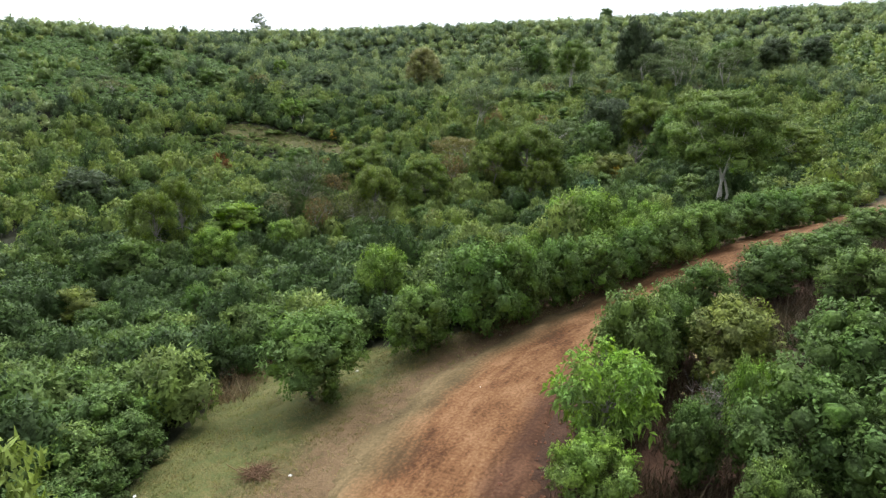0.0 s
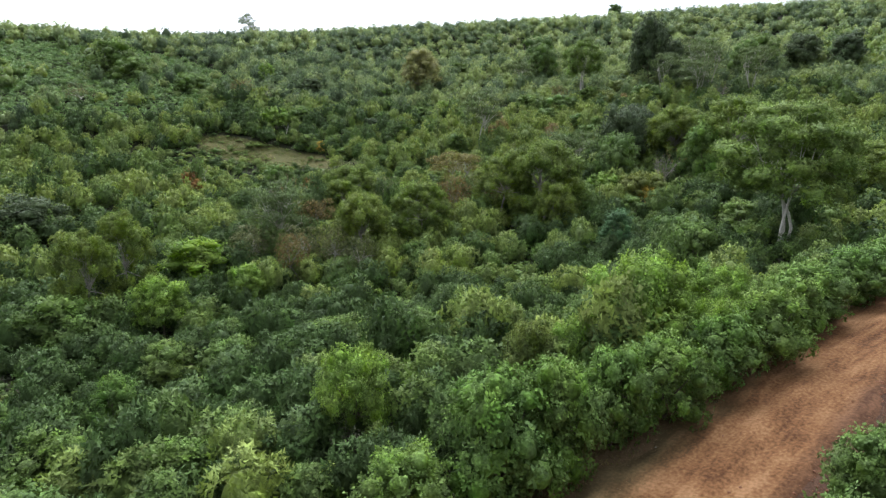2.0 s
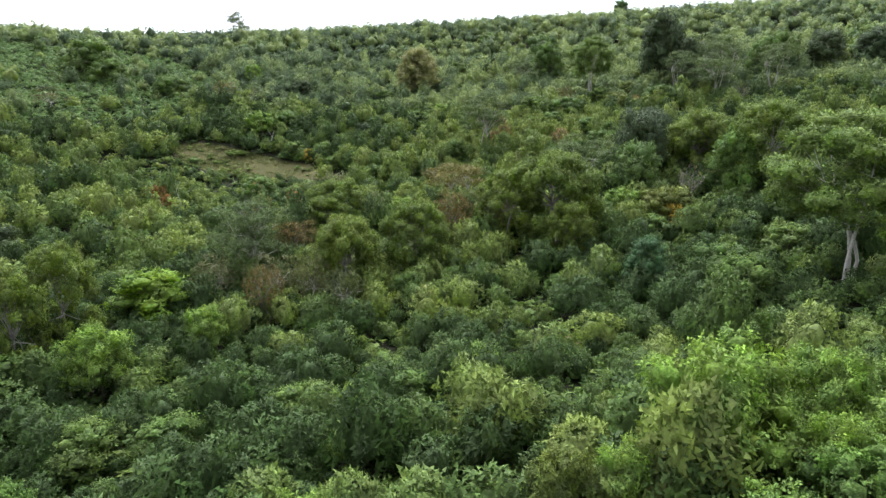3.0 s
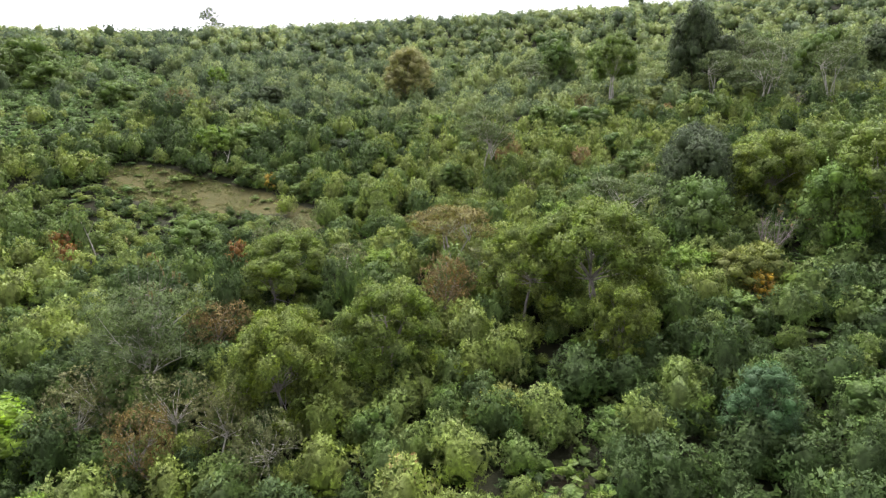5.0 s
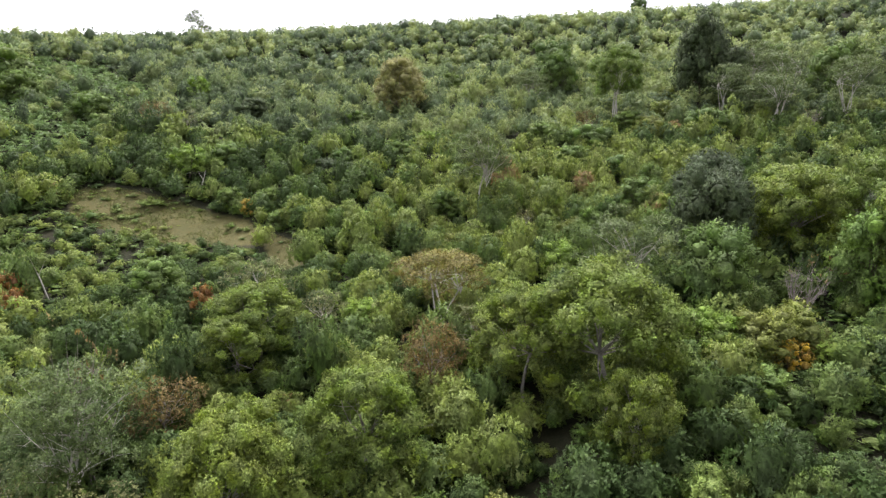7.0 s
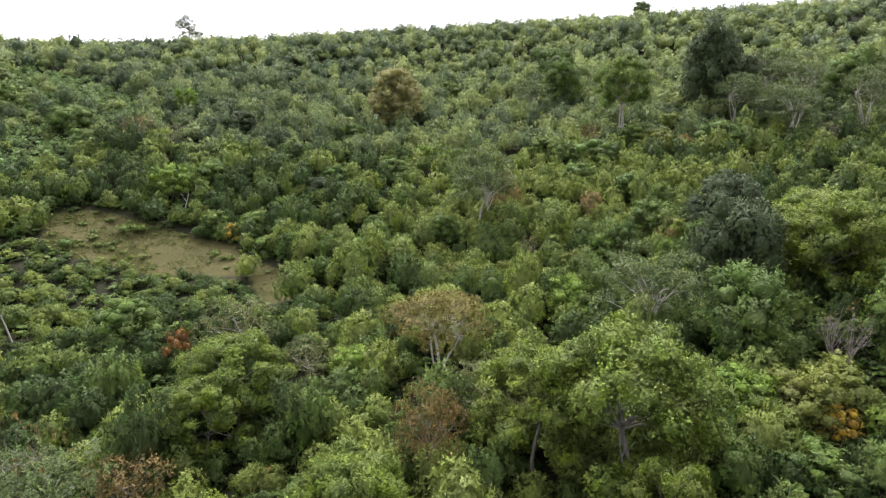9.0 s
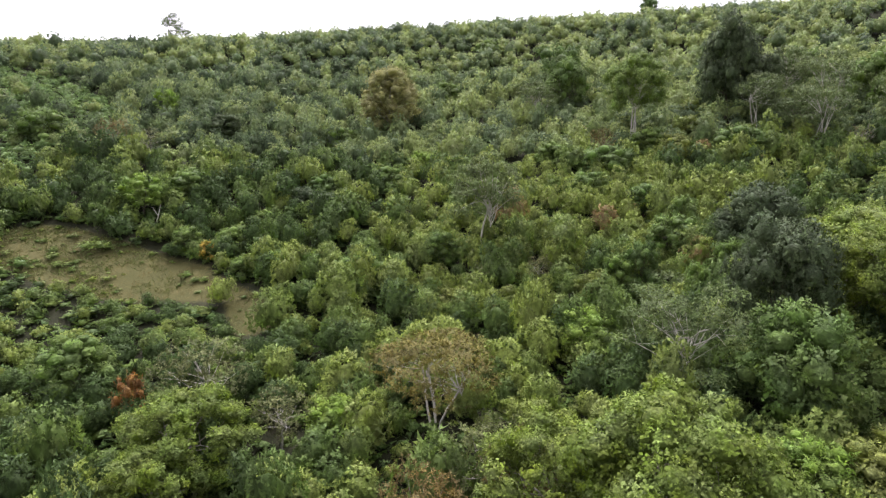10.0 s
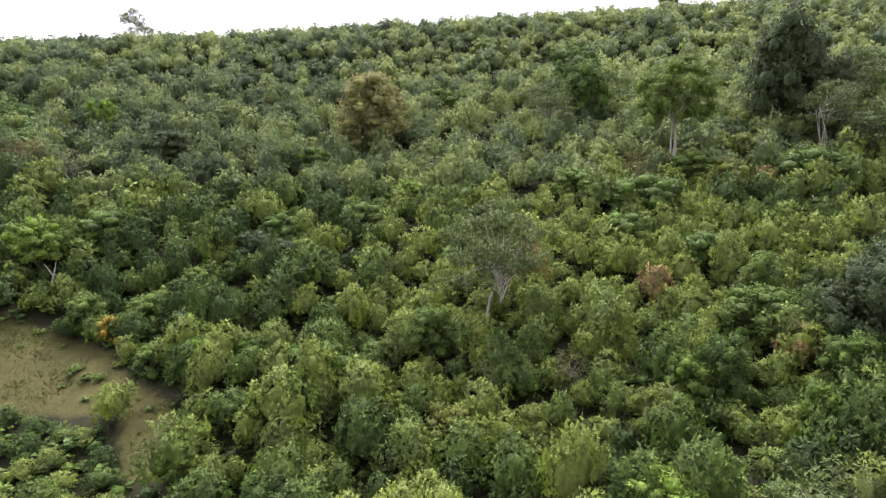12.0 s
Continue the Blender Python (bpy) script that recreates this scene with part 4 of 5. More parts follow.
SLOPE_DENSE = [(26.4, 111.3, 9.2, 4.3), (-30.9, 120.4, 5.9, 3.4), (-36.6, 160.0, 4.4, 3.2), (-8.3, 139.4, 4.2, 3.3), (0.9, 141.9, 4.6, 2.6), (-7.4, 164.2, 3.6, 3.0), (49.0, 168.1, 5.4, 4.3), (28.7, 141.4, 5.2, 3.1),
               (-12.7, 134.8, 3.0, 2.1), (-32.0, 147.6, 3.7, 2.2), (29.0, 152.1, 4.4, 2.8), (21.7, 157.2, 4.6, 3.0), (26.4, 164.1, 5.4, 4.2), (-17.3, 182.6, 3.8, 3.3)]
for spot in SLOPE_DENSE:
    plant("dense", *spot, group="trees on the hillside")
LIGHT_TREES = [(11.2, 48.6, 7.3, 3.2), (14.8, 46.0, 4.6, 1.7), (16.7, 50.4, 5.4, 2.0), (13.2, 50.2, 5.2, 1.8), (7.2, 46.4, 4.6, 1.6), (-5.1, 43.7, 5.8, 2.0), (11.2, 20.0, 4.8, 1.0), (5.1, 18.5, 3.2, 1.5), (-22.2, 76.5, 5.5, 2.2),
               (-29.1, 71.4, 6.6, 3.0), (-6.6, 64.2, 2.4, 2.1), (2.6, 67.4, 2.9, 2.1), (2.3, 56.1, 2.6, 1.6), (22.8, 103.5, 5.1, 2.9), (-7.2, 113.7, 3.8, 2.3), (14.5, 122.6, 4.9, 3.4), (-40.9, 155.0, 6.3, 3.5)]
for spot in LIGHT_TREES:
    plant("light", *spot)
OLIVE_TREES = [(13.7, 26.6, 4.4, 2.2), (-36.6, 55.1, 4.0, 2.4), (4.3, 46.0, 4.6, 1.4), (30.4, 104.9, 4.2, 3.1), (27.1, 102.7, 4.9, 2.8), (4.0, 88.4, 2.8, 2.3), (48.9, 187.1, 4.5, 2.8), (17.0, 131.7, 4.3, 2.3), (9.1, 131.7, 3.3, 2.3), (2.6, 132.8, 3.0, 2.4)]
for spot in OLIVE_TREES:
    plant("olive", *spot)
plant("lime", -31.1, 85.2, 5.4, 4.4)
plant("bigleaf", 6.2, 21.4, 5.0, 2.2)
plant("bare", 10.4, 21.6, 4.2, 1.3)
plant("bare", 33.7, 108.9, 7.4, 2.6)
plant("bare", -23.0, 94.2, 13.6, 2.6)
plant("white", 35.2, 77.2, 17.8, 7.0)
plant("white", 34.5, 176.8, 17.2, 5.4, label="tall tree with a flat wide green crown on the hillside")
plant("conif", 19.2, 82.0, 6.7, 2.5)
plant("yellow", 28.6, 101.4, 3.2, 1.4)
plant("yellow", -28.6, 145.4, 2.9, 1.2)
plant("yumb", 0.8, 113.5, 8.0, 5.0)
plant("drab", 4.2, 106.0, 6.6, 3.0)
plant("brown", 6.2, 104.4, 6.2, 2.4)
plant("brown", 0.2, 100.8, 7.4, 2.6)
for spot in [(-46.4, 119.4, 4.9, 1.5), (-44.3, 116.9, 4.2, 1.3), (-24.4, 117.2, 4.6, 1.4)]:
    plant("rust", *spot)
BROAD_TREES = [(-36.4, 78.5, 12.0, 3.5), (-37.8, 73.5, 11.4, 3.2), (-11.3, 90.6, 9.7, 3.0), (39.1, 121.7, 11.5, 5.0), (43.1, 127.6, 10.8, 5.8), (38.3, 119.1, 12.8, 4.9), (53.3, 97.2, 9.5, 6.0), (-11.2, 87.6, 10.5, 3.8), (-3.9, 92.3, 10.4, 4.0),
               (13.1, 98.4, 13.4, 5.8), (7.6, 100.9, 10.8, 4.7), (13.6, 92.5, 8.4, 2.8), (-15.8, 108.2, 8.7, 4.6), (-16.5, 104.6, 7.4, 3.4)]
for spot in BROAD_TREES:
    plant("broad", *spot)
BROWN_TREES = [(-19.3, 97.5, 6.2, 2.6), (-18.7, 82.6, 6.4, 2.1)]
for spot in BROWN_TREES:
    plant("brown", *spot)
DRAB_TREES = [(-18.7, 87.3, 6.0, 2.4), (-24.8, 89.3, 5.8, 3.0), (-25.3, 86.6, 6.3, 2.4), (-10.5, 82.1, 6.2, 2.1), (-14.1, 84.4, 7.0, 1.9), (-11.0, 113.0, 4.9, 2.5)]
for spot in DRAB_TREES:
    plant("drab", *spot)
plant("tawny", -9.0, 190.0, 13.0, 6.0)
UMBRELLAS = [(-22.4, 91.0, 11.4, 4.2), (-23.8, 94.3, 10.4, 4.9), (19.8, 114.6, 11.4, 4.8), (6.4, 142.4, 14.0, 4.6), (20.0, 192.0, 9.0, 4.2), (-84, 270, 13.5, 4.8), (68, 190, 12, 5.0), (-124, 272, 5.5, 3.0), (-130, 273, 5.0, 2.6)]
for spot in UMBRELLAS:
    plant("umb", *spot)
STEMMED_TREES = [(61.0, 168.6, 12.0, 5.2), (56.5, 177.0, 11.5, 4.4), (77.0, 171.0, 12.5, 5.0), (68.0, 178.0, 13.5, 5.0)]
for spot in STEMMED_TREES:
    plant("stemmed", *spot, group="flat-topped trees on the hillside")
DARK_TREES = [(98, 188, 10.5, 5.0), (110, 187, 10.0, 5.0), (-61.6, 99.5, 6.4, 4.7), (29.9, 120.1, 12.6, 4.1), (-39.1, 184.7, 5.0, 3.1), (55.0, 187.0, 18.5, 5.4), (60.5, 186.0, 12.5, 4.4), (-104, 268, 5, 3.5)]
for spot in DARK_TREES:
    plant("dark", *spot)


def crown(kind, x, y, top, r):
    """A tree whose crown reaches up to the level of top."""
    return plant(kind, x, y, max(top - float(land(x, y)), 1.15 * r), r)


MORE_DARK = [(36.6, 137.2, 21.7, 4.1), (-19.4, 159.6, 17.9, 2.3), (-15.4, 156.9, 19.1, 2.2)]
for spot in MORE_DARK:
    crown("dark", *spot)
MORE_BROWN = [(-55.5, 176.2, 29.9, 2.8), (27.3, 169.5, 27.9, 1.9)]
for spot in MORE_BROWN:
    crown("brown", *spot)
MORE_DRAB = [(-49.3, 175.0, 28.2, 3.1), (12.1, 136.8, 13.9, 1.3), (2.9, 178.4, 24.0, 2.8), (5.9, 135.7, 13.4, 1.2), (-91.9, 163.6, 27.5, 3.6), (-18.1, 116.7, 11.6, 3.7)]
for spot in MORE_DRAB:
    crown("drab", *spot)
MORE_DENSE = [(-26.0, 148.6, 15.2, 2.8), (-36.9, 163.0, 21.8, 3.3), (-20.8, 144.4, 14.4, 3.1), (-17.0, 162.7, 21.2, 2.6), (-27.6, 154.3, 16.5, 1.9), (-23.1, 152.2, 17.2, 1.9), (-23.1, 142.3, 12.4, 2.1), (23.0, 134.9, 16.0, 2.0), (32.3, 133.7, 16.4, 2.4), (37.3, 139.8, 17.9, 2.5), (1.9, 211.3, 30.8, 3.9), (19.2, 170.1, 25.8, 2.6), (35.4, 171.9, 27.8, 3.2), (31.5, 145.6, 19.7, 2.0), (-4.4, 137.8, 13.1, 1.9), (25.9, 80.6, 7.1, 3.1), (-4.8, 69.4, 0.2, 2.1), (-15.9, 68.2, -0.3, 2.2), (-11.8, 50.3, -1.0, 1.4), (-71.6, 180.7, 31.1, 4.9), (-92.1, 190.5, 36.7, 5.5), (-101.2, 196.8, 37.4, 8.7), (27.3, 199.5, 42.2, 4.2), (13.6, 240.4, 44.7, 4.2), (27.7, 208.5, 46.0, 5.8)]
for spot in MORE_DENSE:
    crown("dense", *spot)
MORE_UMB = [(20.7, 209.4, 37.4, 4.2), (62.0, 175.2, 32.5, 6.4)]
for spot in MORE_UMB:
    crown("umb", *spot)
MORE_BARE = [(66.9, 166.1, 29.8, 2.5)]
for spot in MORE_BARE:
    crown("bare", *spot)
MORE_BROAD = [(47.5, 120.7, 23.0, 4.6), (44.7, 108.7, 23.2, 5.6)]
for spot in MORE_BROAD:
    crown("broad", *spot)
MORE_LIGHT = [(-1.9, 172.0, 22.8, 2.8), (-3.2, 180.1, 23.8, 1.8), (-54.5, 194.8, 36.3, 2.8)]
for spot in MORE_LIGHT:
    crown("light", *spot)
MORE_OLIVE = [(39.3, 169.6, 26.9, 3.5), (43.9, 177.3, 30.0, 3.1)]
for spot in MORE_OLIVE:
    crown("olive", *spot)
MORE_FRESH = [(39.7, 109.3, 17.4, 3.5), (-18.8, 140.8, 13.9, 2.4), (-14.9, 141.9, 12.1, 2.2), (26.7, 128.6, 15.0, 1.8), (20.1, 134.5, 14.4, 1.9), (-23.6, 53.3, -0.9, 1.9)]
for spot in MORE_FRESH:
    crown("fresh", *spot)
RIGHT_SLOPE = [(80.7, 184, 11, 4.6), (88, 190, 11, 4.6), (74, 196, 10, 4.2)]
for spot in RIGHT_SLOPE:
    plant("dense", *spot, group="trees on the hillside")
SKYLINE_TREES = [(-112, 270, 3.4, 2.6), (-96, 269, 3.8, 3.0), (-90, 271, 3.2, 2.6), (-62, 271, 3.6, 2.8), (-30, 270, 3.9, 3.2), (-8, 271, 3.6, 3.0), (22, 270, 4.0, 3.2), (48, 270, 4.2, 3.2), (66, 268, 7.6, 3.4), (92, 270, 4.2, 3.0)]
for spot in SKYLINE_TREES:
    plant("dense", *spot, group="trees on the skyline")


def free_of_trees(x, y, gap):
    t = np.array(tree_spots)
    ok = np.ones(len(x), bool)
    for tx, ty, tr, th in t:
        ok &= (x - tx) ** 2 + (y - ty) ** 2 > (tr * gap * (0.4 if th > 6 else 1)) ** 2
    return ok


def jittered(rng, x0, x1, y0, y1, step):
    gx, gy = np.meshgrid(np.arange(x0, x1, step), np.arange(y0, y1, step * 0.87))
    gx = gx + (np.arange(gx.shape[0]) % 2)[:, None] * step * 0.5
    x = gx.ravel() + rng.uniform(-0.42, 0.42, gx.size) * step
    y = gy.ravel() + rng.uniform(-0.42, 0.42, gx.size) * step
    return x, y


def thicket_stuff(name, label, mat, x, y, h, r, tone, leaves, length, width, seed, tall=1.75, base=BALL_LUMP, depth=0.66, single=False):
    """Many shrubs joined into one sheet of foliage."""
    rng = np.random.default_rng(seed)
    shapes = []
    for i in range(18):
        v, f, nrm, shade = shrub_arrays(rng, tall, leaves, length, width, base, depth)
        shapes.append(((v / np.array([1, 1, tall])).astype(np.float32), f, unit(nrm).astype(np.float32), shade))
    if single:
        root = tagged(new(name), label, "undergrowth", kind="stuff")
        meshes = [mesh_of("shrub", v, f, mat, True, {"tone": shade}, nrm) for v, f, nrm, shade in shapes]
        z = land(x, y)
        for i in range(len(x)):
            ob = new("shrub", meshes[rng.integers(0, len(meshes))])
            ob.parent = root
            ob.matrix_basis = pose(x[i], y[i], z[i] - 0.1, rng.normal(0, 4), rng.normal(0, 4), rng.uniform(0, 360)) @ Matrix.Diagonal((r[i], r[i] * rng.uniform(0.85, 1.15), h[i], 1))
            t = float(tone[i] if tone[i] > 0.94 else min(tone[i], 0.8))
            ob.color = (t, t, t, 1)
        return root
    vs, fs, ns, tones, o = [], [], [], [], 0
    z = land(x, y)
    pick = rng.integers(0, len(shapes), len(x))
    ang = rng.uniform(0, 6.28, len(x))
    for k in range(len(shapes)):
        idx = np.where(pick == k)[0]
        if len(idx) == 0:
            continue
        v, f, nrm, shade = shapes[k]
        c, s = np.cos(ang[idx])[:, None], np.sin(ang[idx])[:, None]
        px = (v[None, :, 0] * c - v[None, :, 1] * s) * r[idx][:, None] + x[idx][:, None]
        py = (v[None, :, 0] * s + v[None, :, 1] * c) * r[idx][:, None] + y[idx][:, None]
        pz = v[None, :, 2] * h[idx][:, None] + z[idx][:, None] - 0.1
        vs.append(np.stack([px, py, pz], -1).reshape(-1, 3))
        ns.append(np.stack([nrm[None, :, 0] * c - nrm[None, :, 1] * s, nrm[None, :, 0] * s + nrm[None, :, 1] * c, np.broadcast_to(nrm[None, :, 2], px.shape)], -1).reshape(-1, 3))
        fs.append((f[None] + (o + np.arange(len(idx)) * len(v))[:, None, None]).reshape(-1, 3))
        o += len(idx) * len(v)
        tones.append(np.clip(tone[idx][:, None] + shade[None] * np.where(tone[idx] > 0.94, 0, 1)[:, None], 0, np.maximum(tone[idx], 0.92)[:, None]).ravel())
    ob = new(name, mesh_of(name, np.concatenate(vs), np.concatenate(fs), mat, True, {"tone": np.concatenate(tones)}, np.concatenate(ns)))
    ob.color = (0, 0, 0, 1)
    return tagged(ob, label, "undergrowth", kind="stuff")


# where the growth is fresher (+) or darker (-), with hollow shade and far haze painted in: centre, spread and amount
TONES = [(8, 118, 38, 30, 0.3), (10, 165, 30, 20, 0.2), (26, 144, 28, 16, 0.22), (-28, 47, 22, 30, -0.65), (-36, 62, 15, 18, -0.35), (-45, 114, 20, 20, 0.12), (48, 130, 16, 34, -0.35), (8, 134, 26, 8, -0.12), (72, 182, 28, 18, -0.05), (-30, 91, 15, 13, -0.35), (28, 68, 13, 12, -0.35), (-32, 160, 22, 18, -0.55), (23, 121, 11, 11, -0.6), (36, 112, 13, 12, -0.4), (-22, 124, 16, 11, -0.3), (4, 150, 30, 10, 0.12), (9, 90, 9, 4, -0.5), (22, 82, 22, 11, -0.35), (-14, 118, 16, 9, -0.15), (-45, 215, 45, 24, -0.3), (50, 222, 50, 32, 0.3), (-36, 134, 20, 5, 0.12), (-30, 112, 7, 5, -0.35), (-12, 112, 5, 5, -0.4), (-6, 68, 24, 9, -0.2), (-42, 72, 14, 14, -0.3), (32, 95, 14, 8, -0.35)]


def build_thickets():
    rng = np.random.default_rng(21)
    ax, ay = jittered(rng, -110, 110, 10, 126, 2.5)
    bx, by = jittered(rng, -235, 235, 126, 184, 2.45)
    dx, dy = jittered(rng, -235, 235, 184, 280, 2.9)
    x, y = np.concatenate([ax, bx, dx]), np.concatenate([ay, by, dy])
    fan = np.abs(x) < 0.77 * y + 10
    g = road_gap(x, y)
    keep = fan & ~((g > -1.75) & (g < 1.35) & (y < 92)) & ~inside(x, y, VERGE) & ~inside(x, y, MEADOW) & ~inside(x, y, GLADE)
    for patch in EARTH_PATCHES:
        keep &= ~inside(x, y, patch)
    bank = (g > 0) & (g < 6) & (y < 75)
    keep &= ~(bank & (rng.uniform(0, 1, len(x)) < np.where(y < 42, 0.88, 0.66)))
    keep &= free_of_trees(x, y, 0.62) & ~((y < 20) & (g > 0))
    keep &= ~((np.hypot((x + 27) / 11, (y - 52) / 9) < 1) & (rng.uniform(0, 1, len(x)) < 0.4))
    fern = inside(x, y, FERN_BANK)
    thin = rng.uniform(0, 1, len(x)) < 0.05
    keep &= fern | ~thin
    keep &= ~(fern & (rng.uniform(0, 1, len(x)) < 0.93))
    x, y, g = x[keep], y[keep], g[keep]
    n = len(x)
    h = rng.lognormal(math.log(3.0), 0.3, n)
    h = np.where(y > 126, np.clip(rng.lognormal(np.log(np.where(y > 184, 3.3, 3.0)), 0.32, n), 1.6, 6.0), h)
    h = np.where((y > 55) & (y < 80), h * 0.85, h)
    h = np.where(inside(x, y, TRUNK_GAP), 1.1, h)
    h = np.where((g > 0) & (g < 5) & (y > 36) & (y < 66), np.minimum(h, 1.3), h)
    h = np.where(y > 250, np.clip(h, 1.9, 4.6), h)
    h = np.where(inside(x, y, MEADOW_FOOT), np.clip(h * 0.5, 0.8, 1.6), np.where(inside(x, y, MEADOW_SKIRT), np.clip(h * 0.75, 1.3, 2.4), h))
    h = np.where(inside(x, y, HOLLOW) | inside(x, y, BARE_FOOT) | inside(x, y, TREE_GAP), 0.9, h)
    r = np.where(y > 126, np.where(y > 184, rng.uniform(1.7, 2.3, n), rng.uniform(1.4, 2.05, n)) * (h / np.where(y > 184, 3.5, 3.0)) ** 0.6, np.clip(h * rng.uniform(0.5, 0.68, n), 0.9, 2.5))
    r = np.where(inside(x, y, MEADOW_FOOT), np.maximum(r, 1.3), r)
    patch = np.sin(x * 0.11 + 1.3 * np.sin(y * 0.07)) * np.sin(y * 0.13 + x * 0.03)
    # growth darkens slightly towards the near side, part of the painted haze
    tone = rng.uniform(0.0, 1.0, n) ** 1.3 * 1.04 + 0.18 * patch - 0.06 * np.clip((190 - y) / 50, 0, 1)
    for cx, cy, sx, sy, k in TONES:
        tone = tone + k * np.exp(-(((x - cx) / sx) ** 2 + ((y - cy) / sy) ** 2))
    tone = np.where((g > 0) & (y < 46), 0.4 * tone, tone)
    tone = np.clip(tone, 0, np.where(rng.uniform(0, 1, n) > 0.97, 1.0, 0.92))
    # tones drawn together on the hill, haze's low contrast put into the colour
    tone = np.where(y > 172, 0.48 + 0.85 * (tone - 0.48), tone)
    r = np.where(y > 165, np.clip(r * 1.12, 0.9, 2.7), r)
    near = (np.abs(x) < 40) & (y < 150)
    by_road = (y < 56) & (np.abs(x) < 46)
    near &= ~by_road
    mid = ~near & ~by_road & (y < 172) & (np.abs(x) < 95)
    close = near & (y < 104) & (np.abs(x) < 31)
    hill = ~near & ~mid & ~by_road
    side = (np.abs(x) > 112) & (y < 222)
    rim = (y > 222) | (np.abs(x) > 112)
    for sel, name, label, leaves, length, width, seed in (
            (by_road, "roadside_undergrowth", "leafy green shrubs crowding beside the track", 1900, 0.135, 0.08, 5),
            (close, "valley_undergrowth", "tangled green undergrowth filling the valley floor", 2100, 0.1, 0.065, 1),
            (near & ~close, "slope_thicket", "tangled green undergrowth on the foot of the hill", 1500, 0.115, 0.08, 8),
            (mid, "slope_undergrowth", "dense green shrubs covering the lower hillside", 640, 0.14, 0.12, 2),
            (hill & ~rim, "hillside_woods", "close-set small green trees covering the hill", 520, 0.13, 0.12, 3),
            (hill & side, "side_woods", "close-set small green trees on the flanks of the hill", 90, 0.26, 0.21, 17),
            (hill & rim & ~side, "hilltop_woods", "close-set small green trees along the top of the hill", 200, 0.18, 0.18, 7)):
        thicket_stuff(name, label, HAZY_HILL_LEAVES if name.startswith("hill") else THICKET, x[sel], y[sel], h[sel], r[sel], tone[sel], leaves, length, width, seed, 1.55,
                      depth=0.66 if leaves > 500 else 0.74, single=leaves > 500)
    ox, oy = jittered(rng, -150, 150, -30, 170, 4.4)
    og = road_gap(ox, oy)
    ok = (np.abs(ox) > 0.77 * oy + 10) & (np.abs(og) > 1.9) & ~inside(ox, oy, VERGE) & (np.hypot(ox, oy) > 16)
    ox, oy = ox[ok], oy[ok]
    oh = rng.lognormal(math.log(4.0), 0.3, len(ox))
    thicket_stuff("outer_woods", "close-set green shrubs spreading away beside the track", THICKET, ox, oy, oh, oh * rng.uniform(0.58, 0.75, len(ox)), rng.uniform(0.05, 0.75, len(ox)), 90, 0.23, 0.18, 10, 1.55, depth=0.8)
    lx, ly = jittered(rng, -62, 62, 50, 156, 1.75)
    lg = road_gap(lx, ly)
    ok = (np.abs(lx) < 0.6 * ly + 8) & (np.abs(lg) > 1.8) & ~inside(lx, ly, MEADOW) & ~inside(lx, ly, GLADE) & ~inside(lx, ly, HOLLOW) & ~inside(lx, ly, EARTH_PATCHES[0])
    lx, ly = lx[ok], ly[ok]
    lh = rng.uniform(0.6, 1.3, len(lx))
    thicket_stuff("ground_cover", "low dark green weeds under the shrubs", THICKET, lx, ly, lh, lh * rng.uniform(0.9, 1.3, len(lx)), rng.uniform(0.0, 0.45, len(lx)), 28, 0.45, 0.4, 6, base=BALL_ROUGH)
    fx, fy = jittered(rng, -160, -50, 148, 226, 1.9)
    ok = inside(fx, fy, FERN_BANK)
    fx, fy = fx[ok], fy[ok]
    fh = rng.uniform(0.9, 2.1, len(fx))
    thicket_stuff("fern_bank", "low bright green ferns and brambles on the open slope", FERN, fx, fy, fh, rng.uniform(1.1, 1.8, len(fx)), rng.uniform(0, 1, len(fx)), 110, 0.24, 0.2, 4, base=BALL_ROUGH)


build_thickets()


# ---- small things by the track and on the open ground ----
def drop(ob, x, y, lift=0.0, turn=0.0):
    ob.matrix_basis = pose(x, y, float(land(x, y)) + lift, 0, 0, turn)
    return ob


def brush_heap(x, y):
    """A heap of dry cut branches."""
    rng = np.random.default_rng(8)
    root = new("brush_pile")
    wood = rough_surface("dry_twigs", [(0.35, (0.1, 0.055, 0.034)), (0.65, (0.28, 0.17, 0.1))], 4, 20, 0.4)
    for k in range(90):
        a, d = rng.uniform(0, 6.28), rng.uniform(0, 0.75)
        c = np.array([d * math.cos(a) * 1.2, d * math.sin(a) * 0.8, rng.uniform(0.02, 0.45) * (1 - d)])
        w = unit(np.array([rng.normal(), rng.normal() * 0.6, rng.normal() * 0.35]))
        n = rng.uniform(0.35, 0.8)
        path = c + w * np.linspace(-n, n, 5)[:, None] + np.array([0, 0, 0.1]) * np.sin(np.linspace(0, 3, 5))[:, None] * rng.uniform(-1, 1)
        path[:, 2] = np.maximum(path[:, 2], 0.0)
        v, f = tube(path, rng.uniform(0.008, 0.02) * np.array([1, 1, 0.9, 0.7, 0.4]), 4)
        ob = new("stick", mesh_of("stick", v, f, wood))
        ob.parent = root
    tagged(root, "heap of dry brown cut branches lying on the grass", "brush pile")
    return drop(root, x, y)


brush_heap(-8.0, 22.9)
SCRAP = rough_surface("white_scrap", [(0.3, (0.5, 0.48, 0.45)), (0.7, (0.75, 0.74, 0.72))], 6, 30, 0.3, 0.6)


